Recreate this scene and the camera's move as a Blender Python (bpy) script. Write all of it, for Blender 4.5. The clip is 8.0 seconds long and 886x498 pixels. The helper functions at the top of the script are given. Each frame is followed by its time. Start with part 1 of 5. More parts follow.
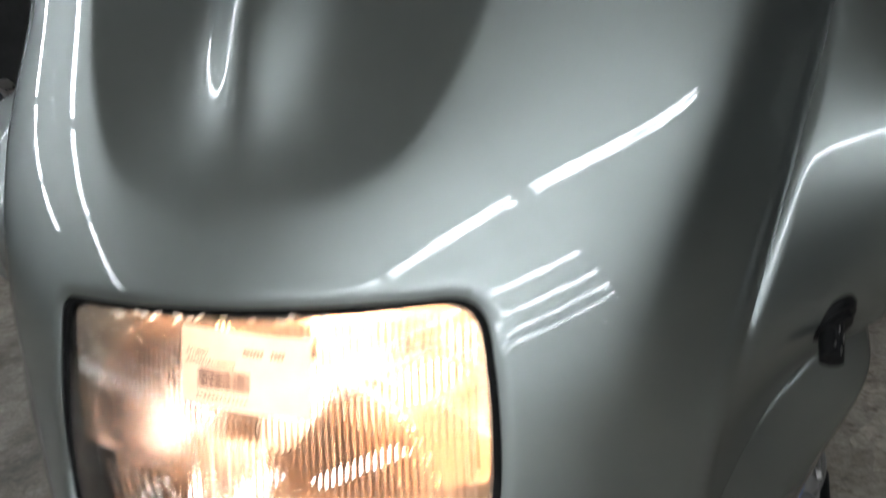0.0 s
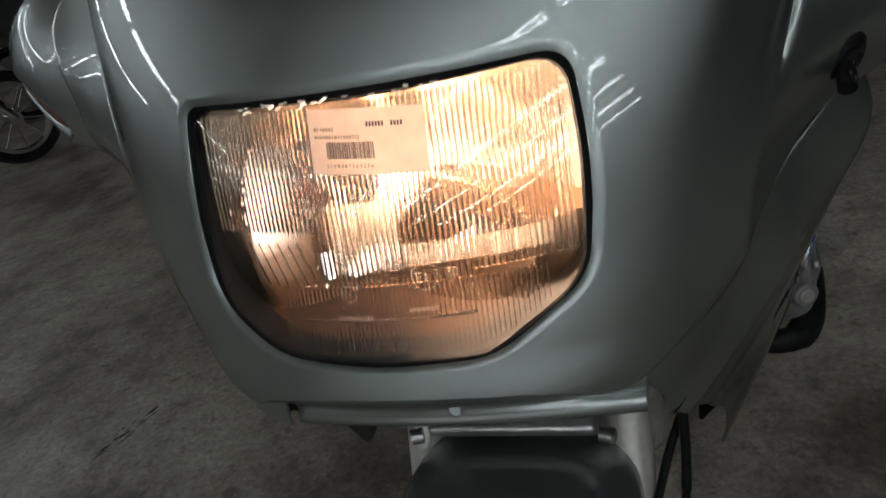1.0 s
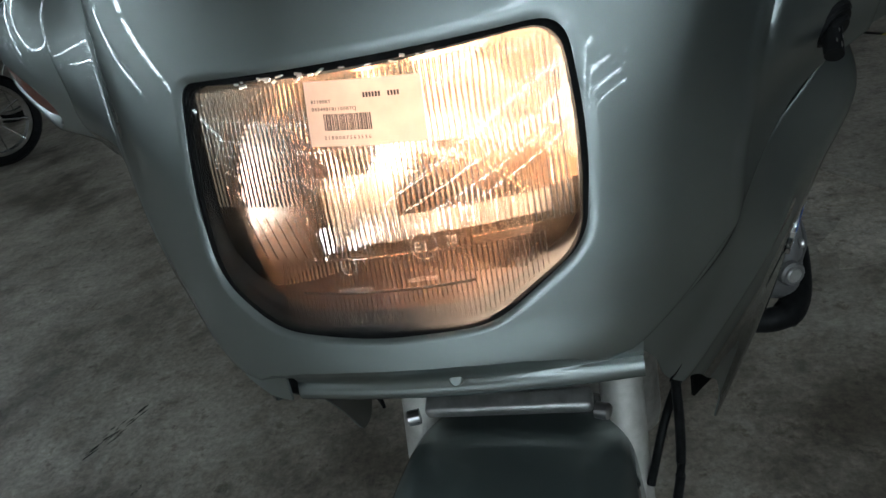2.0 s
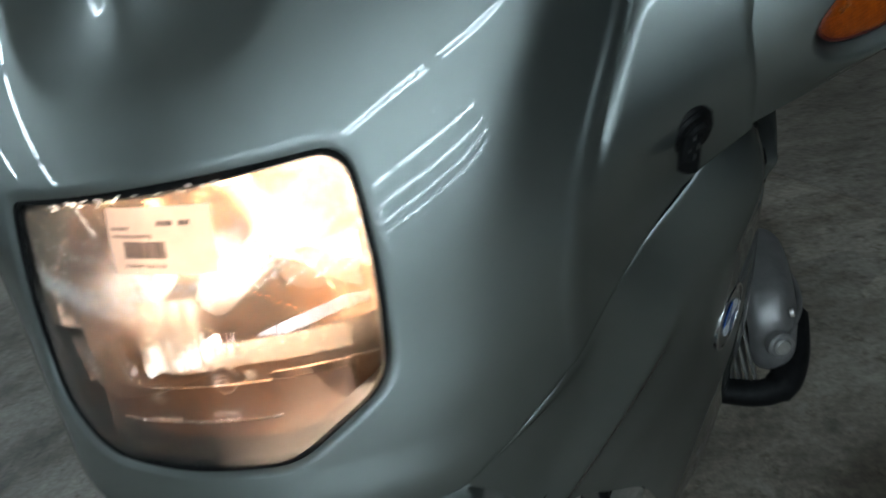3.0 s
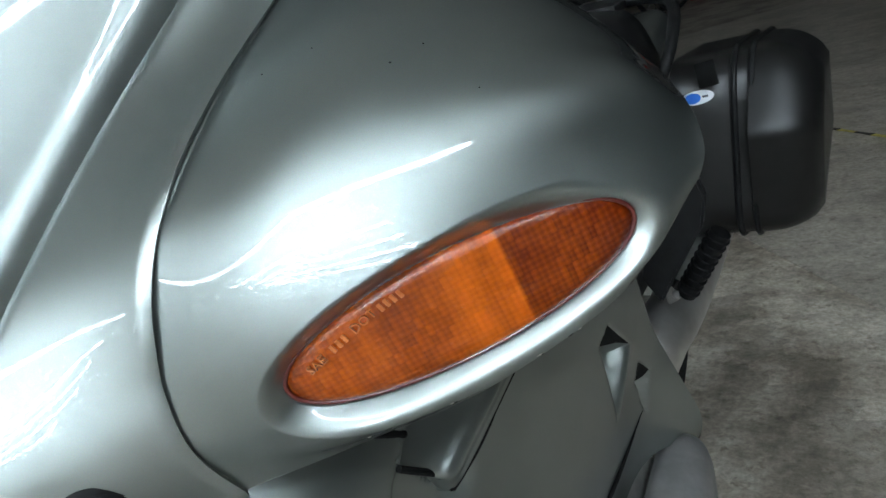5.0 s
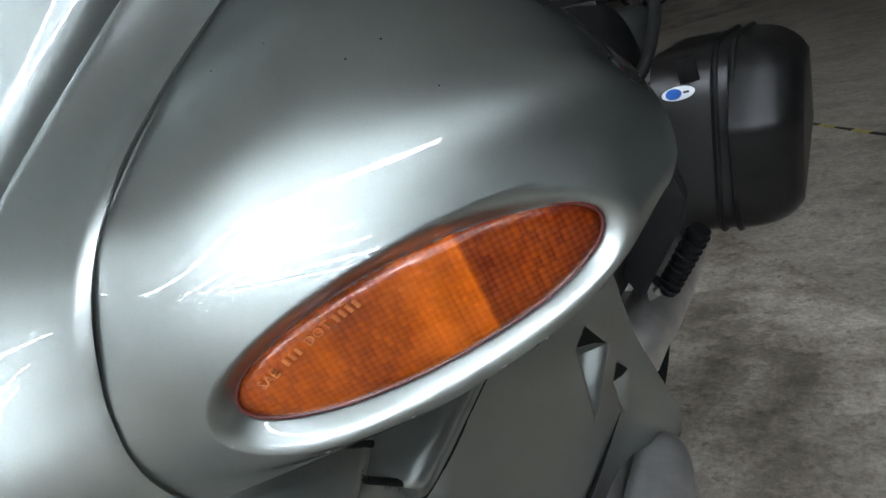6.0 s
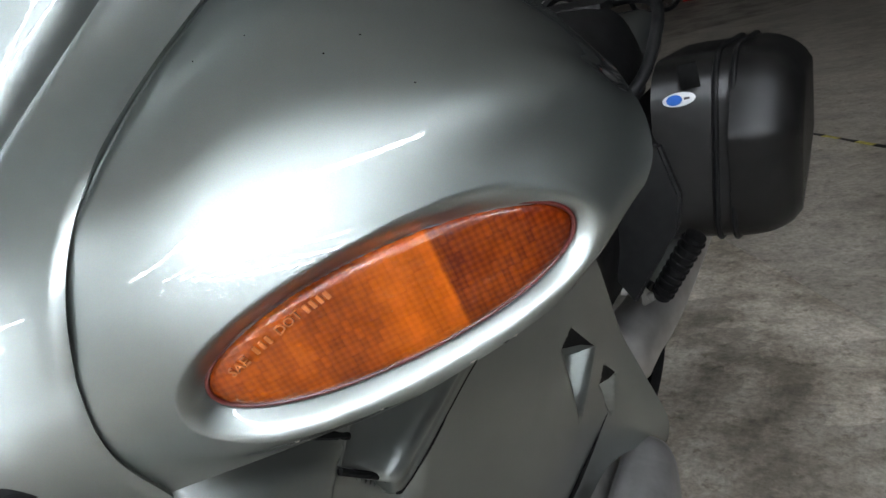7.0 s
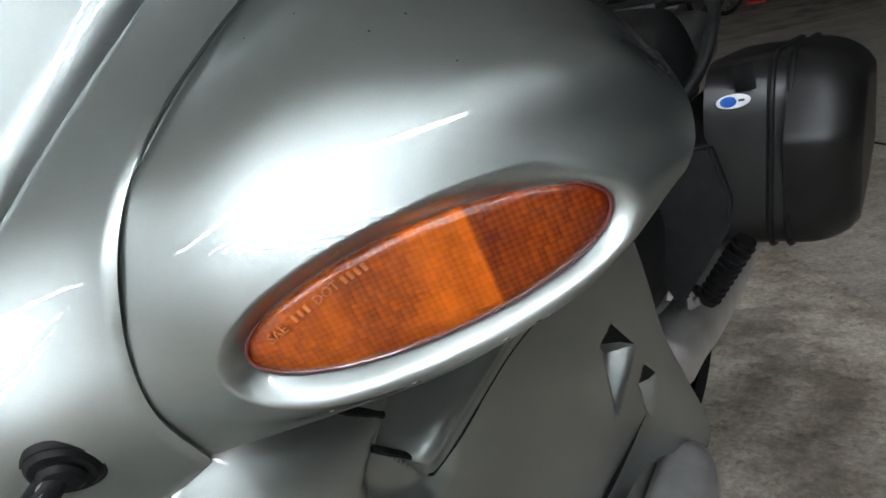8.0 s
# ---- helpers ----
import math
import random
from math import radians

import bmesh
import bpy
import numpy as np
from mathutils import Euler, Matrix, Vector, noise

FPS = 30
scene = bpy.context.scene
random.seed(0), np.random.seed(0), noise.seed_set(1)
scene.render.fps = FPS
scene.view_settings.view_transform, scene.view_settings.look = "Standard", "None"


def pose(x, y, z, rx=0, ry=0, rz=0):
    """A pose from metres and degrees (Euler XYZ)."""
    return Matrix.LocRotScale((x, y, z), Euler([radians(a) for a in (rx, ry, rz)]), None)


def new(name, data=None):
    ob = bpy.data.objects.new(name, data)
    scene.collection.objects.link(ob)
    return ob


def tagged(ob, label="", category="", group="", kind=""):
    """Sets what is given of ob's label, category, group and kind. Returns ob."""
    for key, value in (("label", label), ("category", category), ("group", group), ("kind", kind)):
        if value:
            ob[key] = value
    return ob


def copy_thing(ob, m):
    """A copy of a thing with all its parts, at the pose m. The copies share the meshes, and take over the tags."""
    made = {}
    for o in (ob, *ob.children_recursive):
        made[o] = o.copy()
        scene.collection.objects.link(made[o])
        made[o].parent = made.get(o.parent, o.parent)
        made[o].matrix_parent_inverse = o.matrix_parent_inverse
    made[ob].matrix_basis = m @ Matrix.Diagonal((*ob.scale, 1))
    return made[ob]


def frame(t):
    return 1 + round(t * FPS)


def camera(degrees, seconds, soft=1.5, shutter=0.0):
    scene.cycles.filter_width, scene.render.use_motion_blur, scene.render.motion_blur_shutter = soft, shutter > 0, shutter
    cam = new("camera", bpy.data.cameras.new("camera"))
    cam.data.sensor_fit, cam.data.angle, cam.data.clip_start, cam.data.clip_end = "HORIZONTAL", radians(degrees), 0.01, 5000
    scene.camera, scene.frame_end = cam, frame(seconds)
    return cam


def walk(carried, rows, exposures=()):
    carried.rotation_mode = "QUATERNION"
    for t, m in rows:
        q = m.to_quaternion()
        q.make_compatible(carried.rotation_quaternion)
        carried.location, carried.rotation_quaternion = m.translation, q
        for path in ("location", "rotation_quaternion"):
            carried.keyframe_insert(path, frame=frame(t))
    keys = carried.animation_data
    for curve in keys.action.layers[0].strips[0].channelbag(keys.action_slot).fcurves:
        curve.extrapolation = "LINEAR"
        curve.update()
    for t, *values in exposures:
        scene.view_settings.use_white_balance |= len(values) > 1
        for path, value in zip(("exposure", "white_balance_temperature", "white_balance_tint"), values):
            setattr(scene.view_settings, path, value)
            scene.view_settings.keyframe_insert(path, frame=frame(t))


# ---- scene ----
cam = camera(64.55, 8.0, soft=1.5, shutter=0.3)
PATH = [
    (0.0, 0.1953, -0.2721, 1.1962, 69.65, 7.68, 16.55),
    (0.1, 0.1822, -0.2923, 1.1849, 68.04, 7.6, 15.81),
    (0.2, 0.1745, -0.3066, 1.1845, 66.3, 8.88, 14.89),
    (0.5, 0.1658, -0.3376, 1.1887, 63.06, 11.04, 13.48),
    (1.0, 0.1514, -0.3771, 1.1668, 60.91, 12.56, 12.28),
    (1.2, 0.1436, -0.3839, 1.1587, 60.5, 12.69, 11.87),
    (2.3, 0.1438, -0.3906, 1.1558, 60.44, 12.99, 10.54),
    (2.5, 0.1486, -0.383, 1.1562, 60.62, 13.12, 10.83),
    (2.8, 0.2015, -0.3448, 1.1578, 62.09, 13.63, 12.17),
    (3.0, 0.2814, -0.3011, 1.1613, 63.16, 15.49, 16.15),
    (3.1, 0.3263, -0.2739, 1.1566, 63.78, 16.06, 19.78),
    (3.3, 0.4192, -0.2117, 1.1357, 64.09, 13.06, 28.42),
    (3.5, 0.4935, -0.1621, 1.1148, 64.19, 11.75, 32.46),
    (3.6, 0.5136, -0.1395, 1.1087, 65.39, 10.77, 33.67),
    (3.8, 0.5257, -0.0856, 1.1161, 69.72, 9.49, 34.88),
    (4.0, 0.5349, -0.0507, 1.1295, 72.2, 10.15, 34.31),
    (4.2, 0.5389, -0.0315, 1.1353, 71.32, 11.74, 32.2),
    (4.5, 0.539, -0.0157, 1.1518, 69.81, 13.35, 30.21),
    (4.7, 0.5325, -0.0125, 1.155, 70.38, 13.98, 29.58),
    (5.8, 0.5297, -0.001, 1.1553, 69.6, 14.38, 27.29),
    (6.0, 0.5319, 0.0049, 1.1527, 69.54, 14.21, 27.37),
    (6.5, 0.5351, 0.015, 1.1532, 68.95, 13.3, 26.57),
    (7.0, 0.5423, 0.0067, 1.1501, 69.67, 12.59, 28.17),
    (7.5, 0.5517, 0.0053, 1.1521, 70.06, 12.42, 30.77),
    (8.0, 0.5469, 0.0021, 1.1429, 70.63, 11.99, 32.42),
]
EXPOSURES = [(0.0, 0.02, 6750, 15), (0.15, -0.42, 6700, 14), (0.3, -0.95, 6700, 12), (0.5, -1.55, 6700, 11), (0.8, -1.4, 6800, 12), (1.0, -1.0, 6800, 12), (1.2, -0.7, 6600, 9), (2.3, -0.68, 6100, 5), (2.5, -0.60, 6100, 4),
             (3.0, -0.58, 6000, 3), (3.2, -0.1, 5950, 2), (3.4, 0.3, 5600, -2), (4.0, 1.05, 5600, -2), (4.5, 1.1, 5950, 3), (5.8, 1.12, 6450, 14), (7.0, 1.25, 6650, 16), (8.0, 1.25, 6700, 16)]
walk(cam, [(t, pose(*p)) for t, *p in PATH], EXPOSURES)

# ---- world and light ----
world = bpy.data.worlds.new("hall_air")
scene.world = world
world.use_nodes = True
world.node_tree.nodes["Background"].inputs[0].default_value = (0.55, 0.62, 0.66, 1)
world.node_tree.nodes["Background"].inputs[1].default_value = 0.003
# rows of ceiling lights: where across the hall, and which places along it
LIGHT_ROWS = [(2.8, 0, 6), (5.4, 1, 6), (7.4, 1, 6), (9.8, 1, 6), (12.6, 1, 6), (-4.6, 1, 5), (-8.2, 1, 4)]
TUBE_POWER = 42.0
BULB_POWER = 15000.0


# ---- materials ----
def material(name):
    m = bpy.data.materials.new(name)
    m.use_nodes = True
    return m, m.node_tree.nodes, m.node_tree.links, m.node_tree.nodes["Principled BSDF"]


def setin(bsdf, **values):
    names = {"color": "Base Color", "metal": "Metallic", "rough": "Roughness", "coat": "Coat Weight", "coat_rough": "Coat Roughness",
             "trans": "Transmission Weight", "ior": "IOR", "emit": "Emission Color", "power": "Emission Strength", "sss": "Subsurface Weight",
             "spec": "Specular IOR Level", "alpha": "Alpha"}
    for k, v in values.items():
        bsdf.inputs[names[k]].default_value = (*v, 1) if isinstance(v, tuple) else v


def noise_node(nodes, links, scale, detail=4.0, rough=0.55, coords="Object"):
    tc = nodes.new("ShaderNodeTexCoord")
    n = nodes.new("ShaderNodeTexNoise")
    n.inputs["Scale"].default_value, n.inputs["Detail"].default_value, n.inputs["Roughness"].default_value = scale, detail, rough
    links.new(tc.outputs[coords], n.inputs["Vector"])
    return n


def ramp(nodes, links, source, stops):
    r = nodes.new("ShaderNodeValToRGB")
    while len(r.color_ramp.elements) < len(stops):
        r.color_ramp.elements.new(0.5)
    for e, (p, c) in zip(r.color_ramp.elements, stops):
        e.position, e.color = p, (*c, 1)
    links.new(source, r.inputs[0])
    return r


def bump(nodes, links, bsdf, height, strength, distance, socket="Normal"):
    b = nodes.new("ShaderNodeBump")
    b.inputs["Strength"].default_value, b.inputs["Distance"].default_value = strength, distance
    links.new(height, b.inputs["Height"])
    links.new(b.outputs[0], bsdf.inputs[socket])
    return b


def surface(name, dark, light, rough, scale=30.0, metal=0.0, coat=0.0, relief=0.0, relief_scale=200.0, spread=(0.35, 0.65), rough_var=0.08, spec=0.5):
    """A plain surface with two scales of colour variation, uneven gloss and fine relief."""
    m, nodes, links, b = material(name)
    setin(b, metal=metal, rough=rough, coat=coat, coat_rough=0.05, spec=spec)
    n = noise_node(nodes, links, scale, 6.0, 0.6)
    r = ramp(nodes, links, n.outputs[0], [(spread[0], dark), (spread[1], light)])
    links.new(r.outputs[0], b.inputs["Base Color"])
    n2 = noise_node(nodes, links, scale * 3.7, 3.0)
    mr = nodes.new("ShaderNodeMapRange")
    mr.inputs[3].default_value, mr.inputs[4].default_value = max(rough - rough_var, 0.02), min(rough + rough_var, 1.0)
    links.new(n2.outputs[0], mr.inputs[0])
    links.new(mr.outputs[0], b.inputs["Roughness"])
    if relief:
        n3 = noise_node(nodes, links, relief_scale, 4.0, 0.6)
        bump(nodes, links, b, n3.outputs[0], relief, 0.001)
    return m


def paint(name, dark, light, body=0.06):
    """Metallic lacquer: bright flakes under a clear coat, with faint dust and hairline marks."""
    m, nodes, links, b = material(name)
    flakes = noise_node(nodes, links, 2600.0, 1.0)
    cloud = noise_node(nodes, links, 9.0, 5.0, 0.6)
    r = ramp(nodes, links, cloud.outputs[0], [(0.3, dark), (0.7, light)])
    mix = nodes.new("ShaderNodeMix")
    mix.data_type, mix.blend_type = "RGBA", "OVERLAY"
    mix.inputs[0].default_value = 0.16
    links.new(r.outputs[0], mix.inputs[6])
    links.new(flakes.outputs[1], mix.inputs[7])
    # flake layer
    metal = nodes.new("ShaderNodeBsdfAnisotropic")
    metal.distribution = "BECKMANN"
    links.new(mix.outputs[2], metal.inputs["Color"])
    dust = noise_node(nodes, links, 46.0, 8.0, 0.7)
    mr = nodes.new("ShaderNodeMapRange")
    mr.inputs[1].default_value, mr.inputs[2].default_value = 0.45, 0.8
    mr.inputs[3].default_value, mr.inputs[4].default_value = 0.43, 0.47
    links.new(dust.outputs[0], mr.inputs[0])
    links.new(mr.outputs[0], metal.inputs["Roughness"])
    # pigment between the flakes
    pigment = nodes.new("ShaderNodeBsdfDiffuse")
    links.new(mix.outputs[2], pigment.inputs["Color"])
    base = nodes.new("ShaderNodeMixShader")
    base.inputs[0].default_value = body
    links.new(metal.outputs[0], base.inputs[1])
    links.new(pigment.outputs[0], base.inputs[2])
    # clear coat
    peel = noise_node(nodes, links, 340.0, 2.0)
    bp = nodes.new("ShaderNodeBump")
    bp.inputs["Strength"].default_value, bp.inputs["Distance"].default_value = 0.02, 0.0006
    links.new(peel.outputs[0], bp.inputs["Height"])
    coat = nodes.new("ShaderNodeBsdfAnisotropic")
    coat.inputs["Roughness"].default_value = 0.02
    links.new(bp.outputs[0], coat.inputs["Normal"])
    fr = nodes.new("ShaderNodeFresnel")
    fr.inputs[0].default_value = 1.6
    out = nodes.new("ShaderNodeMixShader")
    links.new(fr.outputs[0], out.inputs[0])
    links.new(base.outputs[0], out.inputs[1])
    links.new(coat.outputs[0], out.inputs[2])
    links.new(out.outputs[0], nodes["Material Output"].inputs[0])
    nodes.remove(b)
    return m


PAINT = paint("silver_green_lacquer", (0.252, 0.274, 0.266), (0.275, 0.297, 0.289), 0.12)
# body lacquer again, darkened for the shade below the nose
PAINT_SHADED = paint("shaded_lacquer", (0.20, 0.235, 0.228), (0.22, 0.255, 0.248), 0.30)
RUBBER = surface("black_rubber", (0.004, 0.004, 0.0042), (0.010, 0.010, 0.0104), 0.45, 60, relief=0.15, spec=0.10)
PLASTIC = surface("black_plastic", (0.006, 0.006, 0.0063), (0.012, 0.012, 0.0124), 0.42, 40, relief=0.25, relief_scale=900, spec=0.12)
CASE = surface("case_plastic", (0.0050, 0.0048, 0.0048), (0.0085, 0.0080, 0.0080), 0.32, 25, relief=0.25, relief_scale=1100, rough_var=0.06, spec=0.34)
ALU = surface("cast_aluminium", (0.40, 0.39, 0.37), (0.55, 0.54, 0.52), 0.42, 60, metal=0.85, relief=0.2, relief_scale=500)
COVER = surface("painted_aluminium", (0.19, 0.182, 0.180), (0.24, 0.231, 0.228), 0.34, 40, metal=0.5, relief=0.1, relief_scale=400)
FORK = surface("fork_enamel", (0.42, 0.40, 0.36), (0.52, 0.50, 0.46), 0.42, 70, metal=0.25, relief=0.1)
SILENCER = surface("satin_silencer_steel", (0.50, 0.48, 0.46), (0.64, 0.62, 0.60), 0.44, 14, metal=0.9, relief=0.1, relief_scale=300)
STEEL = surface("brushed_steel", (0.45, 0.44, 0.43), (0.62, 0.61, 0.60), 0.3, 20, metal=1.0)
CHROME = surface("chrome", (0.75, 0.75, 0.76), (0.85, 0.85, 0.86), 0.08, 30, metal=1.0)
DARK = surface("dark_inner", (0.004, 0.004, 0.004), (0.009, 0.009, 0.009), 0.7, 30, spec=0.08)
INK = surface("printed_ink", (0.03, 0.025, 0.03), (0.06, 0.05, 0.06), 0.6, 200)
WHITE = surface("white_enamel", (0.76, 0.77, 0.78), (0.84, 0.84, 0.85), 0.25, 60, coat=0.6)
BLUE = surface("blue_enamel", (0.03, 0.13, 0.50), (0.04, 0.16, 0.58), 0.22, 60, coat=0.8)
BLACK_ENAMEL = surface("black_enamel", (0.006, 0.006, 0.007), (0.012, 0.012, 0.013), 0.2, 60, coat=0.8)
RED = surface("red_enamel", (0.50, 0.02, 0.015), (0.62, 0.03, 0.02), 0.3, 40, coat=0.4)
YELLOW = surface("yellow_tape", (0.30, 0.25, 0.05), (0.55, 0.46, 0.08), 0.5, 60)
CHIP = surface("bare_filler", (0.50, 0.48, 0.43), (0.62, 0.60, 0.56), 0.7, 300)


def amber_material(name, dark, light, bands):
    """Amber plastic, smooth outside; the inner prisms' light and dark is put into the colour, as small cells and
    upright bands.
    """
    m, nodes, links, b = material(name)
    setin(b, rough=0.35, coat=0.6, coat_rough=0.04, sss=0.05, spec=0.1)
    b.inputs["Subsurface Radius"].default_value = (0.006, 0.002, 0.0005)
    tc = nodes.new("ShaderNodeTexCoord")

    def math_node(op, *values):
        n = nodes.new("ShaderNodeMath")
        n.operation = op
        for k, v in enumerate(values):
            if isinstance(v, (int, float)):
                n.inputs[k].default_value = v
            else:
                links.new(v, n.inputs[k])
        return n.outputs[0]

    def along(axis, origin):
        dot = nodes.new("ShaderNodeVectorMath")
        dot.operation = "DOT_PRODUCT"
        dot.inputs[1].default_value = axis
        links.new(tc.outputs["Object"], dot.inputs[0])
        return math_node("SUBTRACT", dot.outputs["Value"], origin)

    a = along((0.786, 0.584, 0.207), 0.6246)
    v = along((-0.129, -0.172, 0.977), 0.8672)
    ra, rv = math_node("PINGPONG", a, 0.00125), math_node("PINGPONG", v, 0.00115)
    cell = nodes.new("ShaderNodeCombineXYZ")
    links.new(math_node("FLOOR", math_node("DIVIDE", a, 0.0025)), cell.inputs[0])
    links.new(math_node("FLOOR", math_node("DIVIDE", v, 0.0046)), cell.inputs[1])
    rnd = nodes.new("ShaderNodeTexWhiteNoise")
    links.new(cell.outputs[0], rnd.inputs["Vector"])
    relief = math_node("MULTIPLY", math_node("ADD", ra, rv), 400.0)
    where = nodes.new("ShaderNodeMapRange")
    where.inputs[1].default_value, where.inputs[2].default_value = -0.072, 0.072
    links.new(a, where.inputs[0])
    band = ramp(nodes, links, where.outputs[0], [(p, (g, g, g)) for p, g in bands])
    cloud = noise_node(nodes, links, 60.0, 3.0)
    # brightness of the prism cells and bands, mixed into the base colour
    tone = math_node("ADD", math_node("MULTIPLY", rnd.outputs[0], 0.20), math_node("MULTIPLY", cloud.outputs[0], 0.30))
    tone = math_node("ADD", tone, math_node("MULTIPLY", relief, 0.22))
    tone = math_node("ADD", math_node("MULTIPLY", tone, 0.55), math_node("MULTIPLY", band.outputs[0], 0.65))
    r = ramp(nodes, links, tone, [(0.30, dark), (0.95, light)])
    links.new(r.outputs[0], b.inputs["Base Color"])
    bump(nodes, links, b, relief, 0.35, 0.0008)
    return m


def glass_material():
    m, nodes, links, b = material("moulded_glass")
    setin(b, color=(1.0, 0.97, 0.93), rough=0.03, trans=1.0, ior=1.42)
    n = noise_node(nodes, links, 150.0, 3.0)
    bump(nodes, links, b, n.outputs[0], 0.05, 0.001)
    return m


def hazed_glass():
    """Clear glass whose dust and fine scratches scatter a little of the lamp's light."""
    m, nodes, links, b = material("dusty_lens_glass")
    setin(b, color=(1.0, 0.97, 0.93), rough=0.03, trans=1.0, ior=1.34)
    film = nodes.new("ShaderNodeBsdfTranslucent")
    film.inputs[0].default_value = (0.85, 0.62, 0.43, 1)
    n = noise_node(nodes, links, 35.0, 8.0, 0.7)
    mr = nodes.new("ShaderNodeMapRange")
    mr.inputs[1].default_value, mr.inputs[2].default_value = 0.3, 0.75
    mr.inputs[3].default_value, mr.inputs[4].default_value = 0.0001, 0.0007
    links.new(n.outputs[0], mr.inputs[0])
    # hairline scratches, long in one direction
    tc = nodes.new("ShaderNodeTexCoord")
    mp = nodes.new("ShaderNodeMapping")
    mp.inputs["Rotation"].default_value = (0, 0.5, 0)
    mp.inputs["Scale"].default_value = (9, 1, 420)
    links.new(tc.outputs["Object"], mp.inputs[0])
    s = nodes.new("ShaderNodeTexNoise")
    s.inputs["Scale"].default_value, s.inputs["Detail"].default_value = 1.0, 2.0
    links.new(mp.outputs[0], s.inputs["Vector"])
    sr = nodes.new("ShaderNodeMapRange")
    sr.inputs[1].default_value, sr.inputs[2].default_value = 0.74, 0.80
    sr.inputs[3].default_value, sr.inputs[4].default_value = 0.0, 0.0025
    links.new(s.outputs[0], sr.inputs[0])
    add = nodes.new("ShaderNodeMath")
    add.operation = "ADD"
    links.new(mr.outputs[0], add.inputs[0])
    links.new(sr.outputs[0], add.inputs[1])
    mix = nodes.new("ShaderNodeMixShader")
    links.new(add.outputs[0], mix.inputs[0])
    links.new(b.outputs[0], mix.inputs[1])
    links.new(film.outputs[0], mix.inputs[2])
    links.new(mix.outputs[0], nodes["Material Output"].inputs[0])
    return m


def shaded_mirror():
    """An old lamp mirror: clear above, the dimness of its lower part put in as brown, with an uneven edge between."""
    m, nodes, links, b = material("mirrored_reflector")
    setin(b, metal=1.0, rough=0.27)
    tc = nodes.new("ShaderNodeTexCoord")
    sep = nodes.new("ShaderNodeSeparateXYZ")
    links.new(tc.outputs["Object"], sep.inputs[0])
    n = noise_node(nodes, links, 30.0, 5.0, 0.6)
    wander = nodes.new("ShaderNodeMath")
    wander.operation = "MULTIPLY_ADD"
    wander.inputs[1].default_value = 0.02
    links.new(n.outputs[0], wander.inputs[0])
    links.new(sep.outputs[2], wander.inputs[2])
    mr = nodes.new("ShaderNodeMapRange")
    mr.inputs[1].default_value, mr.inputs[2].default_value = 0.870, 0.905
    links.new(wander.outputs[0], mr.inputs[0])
    # the less lit lower field is in the colour, dark brown up to clear
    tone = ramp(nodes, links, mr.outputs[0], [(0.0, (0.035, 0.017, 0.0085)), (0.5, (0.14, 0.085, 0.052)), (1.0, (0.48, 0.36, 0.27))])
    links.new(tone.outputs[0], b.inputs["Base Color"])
    return m


def frosted(name, rough, tint=(1.0, 0.95, 0.88)):
    m, nodes, links, b = material(name)
    setin(b, color=tint, rough=rough, trans=1.0, ior=1.5)
    n = noise_node(nodes, links, 900.0, 2.0)
    bump(nodes, links, b, n.outputs[0], 0.3, 0.0005)
    return m


def backlit_paper():
    m, nodes, links, b = material("thin_label_paper")
    setin(b, color=(0.80, 0.77, 0.74), rough=0.7)
    n = noise_node(nodes, links, 60.0, 4.0)
    r = ramp(nodes, links, n.outputs[0], [(0.3, (0.64, 0.57, 0.53)), (0.7, (0.74, 0.67, 0.62))])
    links.new(r.outputs[0], b.inputs["Base Color"])
    t = nodes.new("ShaderNodeBsdfTranslucent")
    links.new(r.outputs[0], t.inputs[0])
    mix = nodes.new("ShaderNodeMixShader")
    mix.inputs[0].default_value = 0.55
    links.new(b.outputs[0], mix.inputs[1])
    links.new(t.outputs[0], mix.inputs[2])
    links.new(mix.outputs[0], nodes["Material Output"].inputs[0])
    return m


def emission(name, color, strength):
    m, nodes, links, b = material(name)
    setin(b, color=(0.8, 0.8, 0.8), emit=color, power=strength, rough=0.5)
    return m


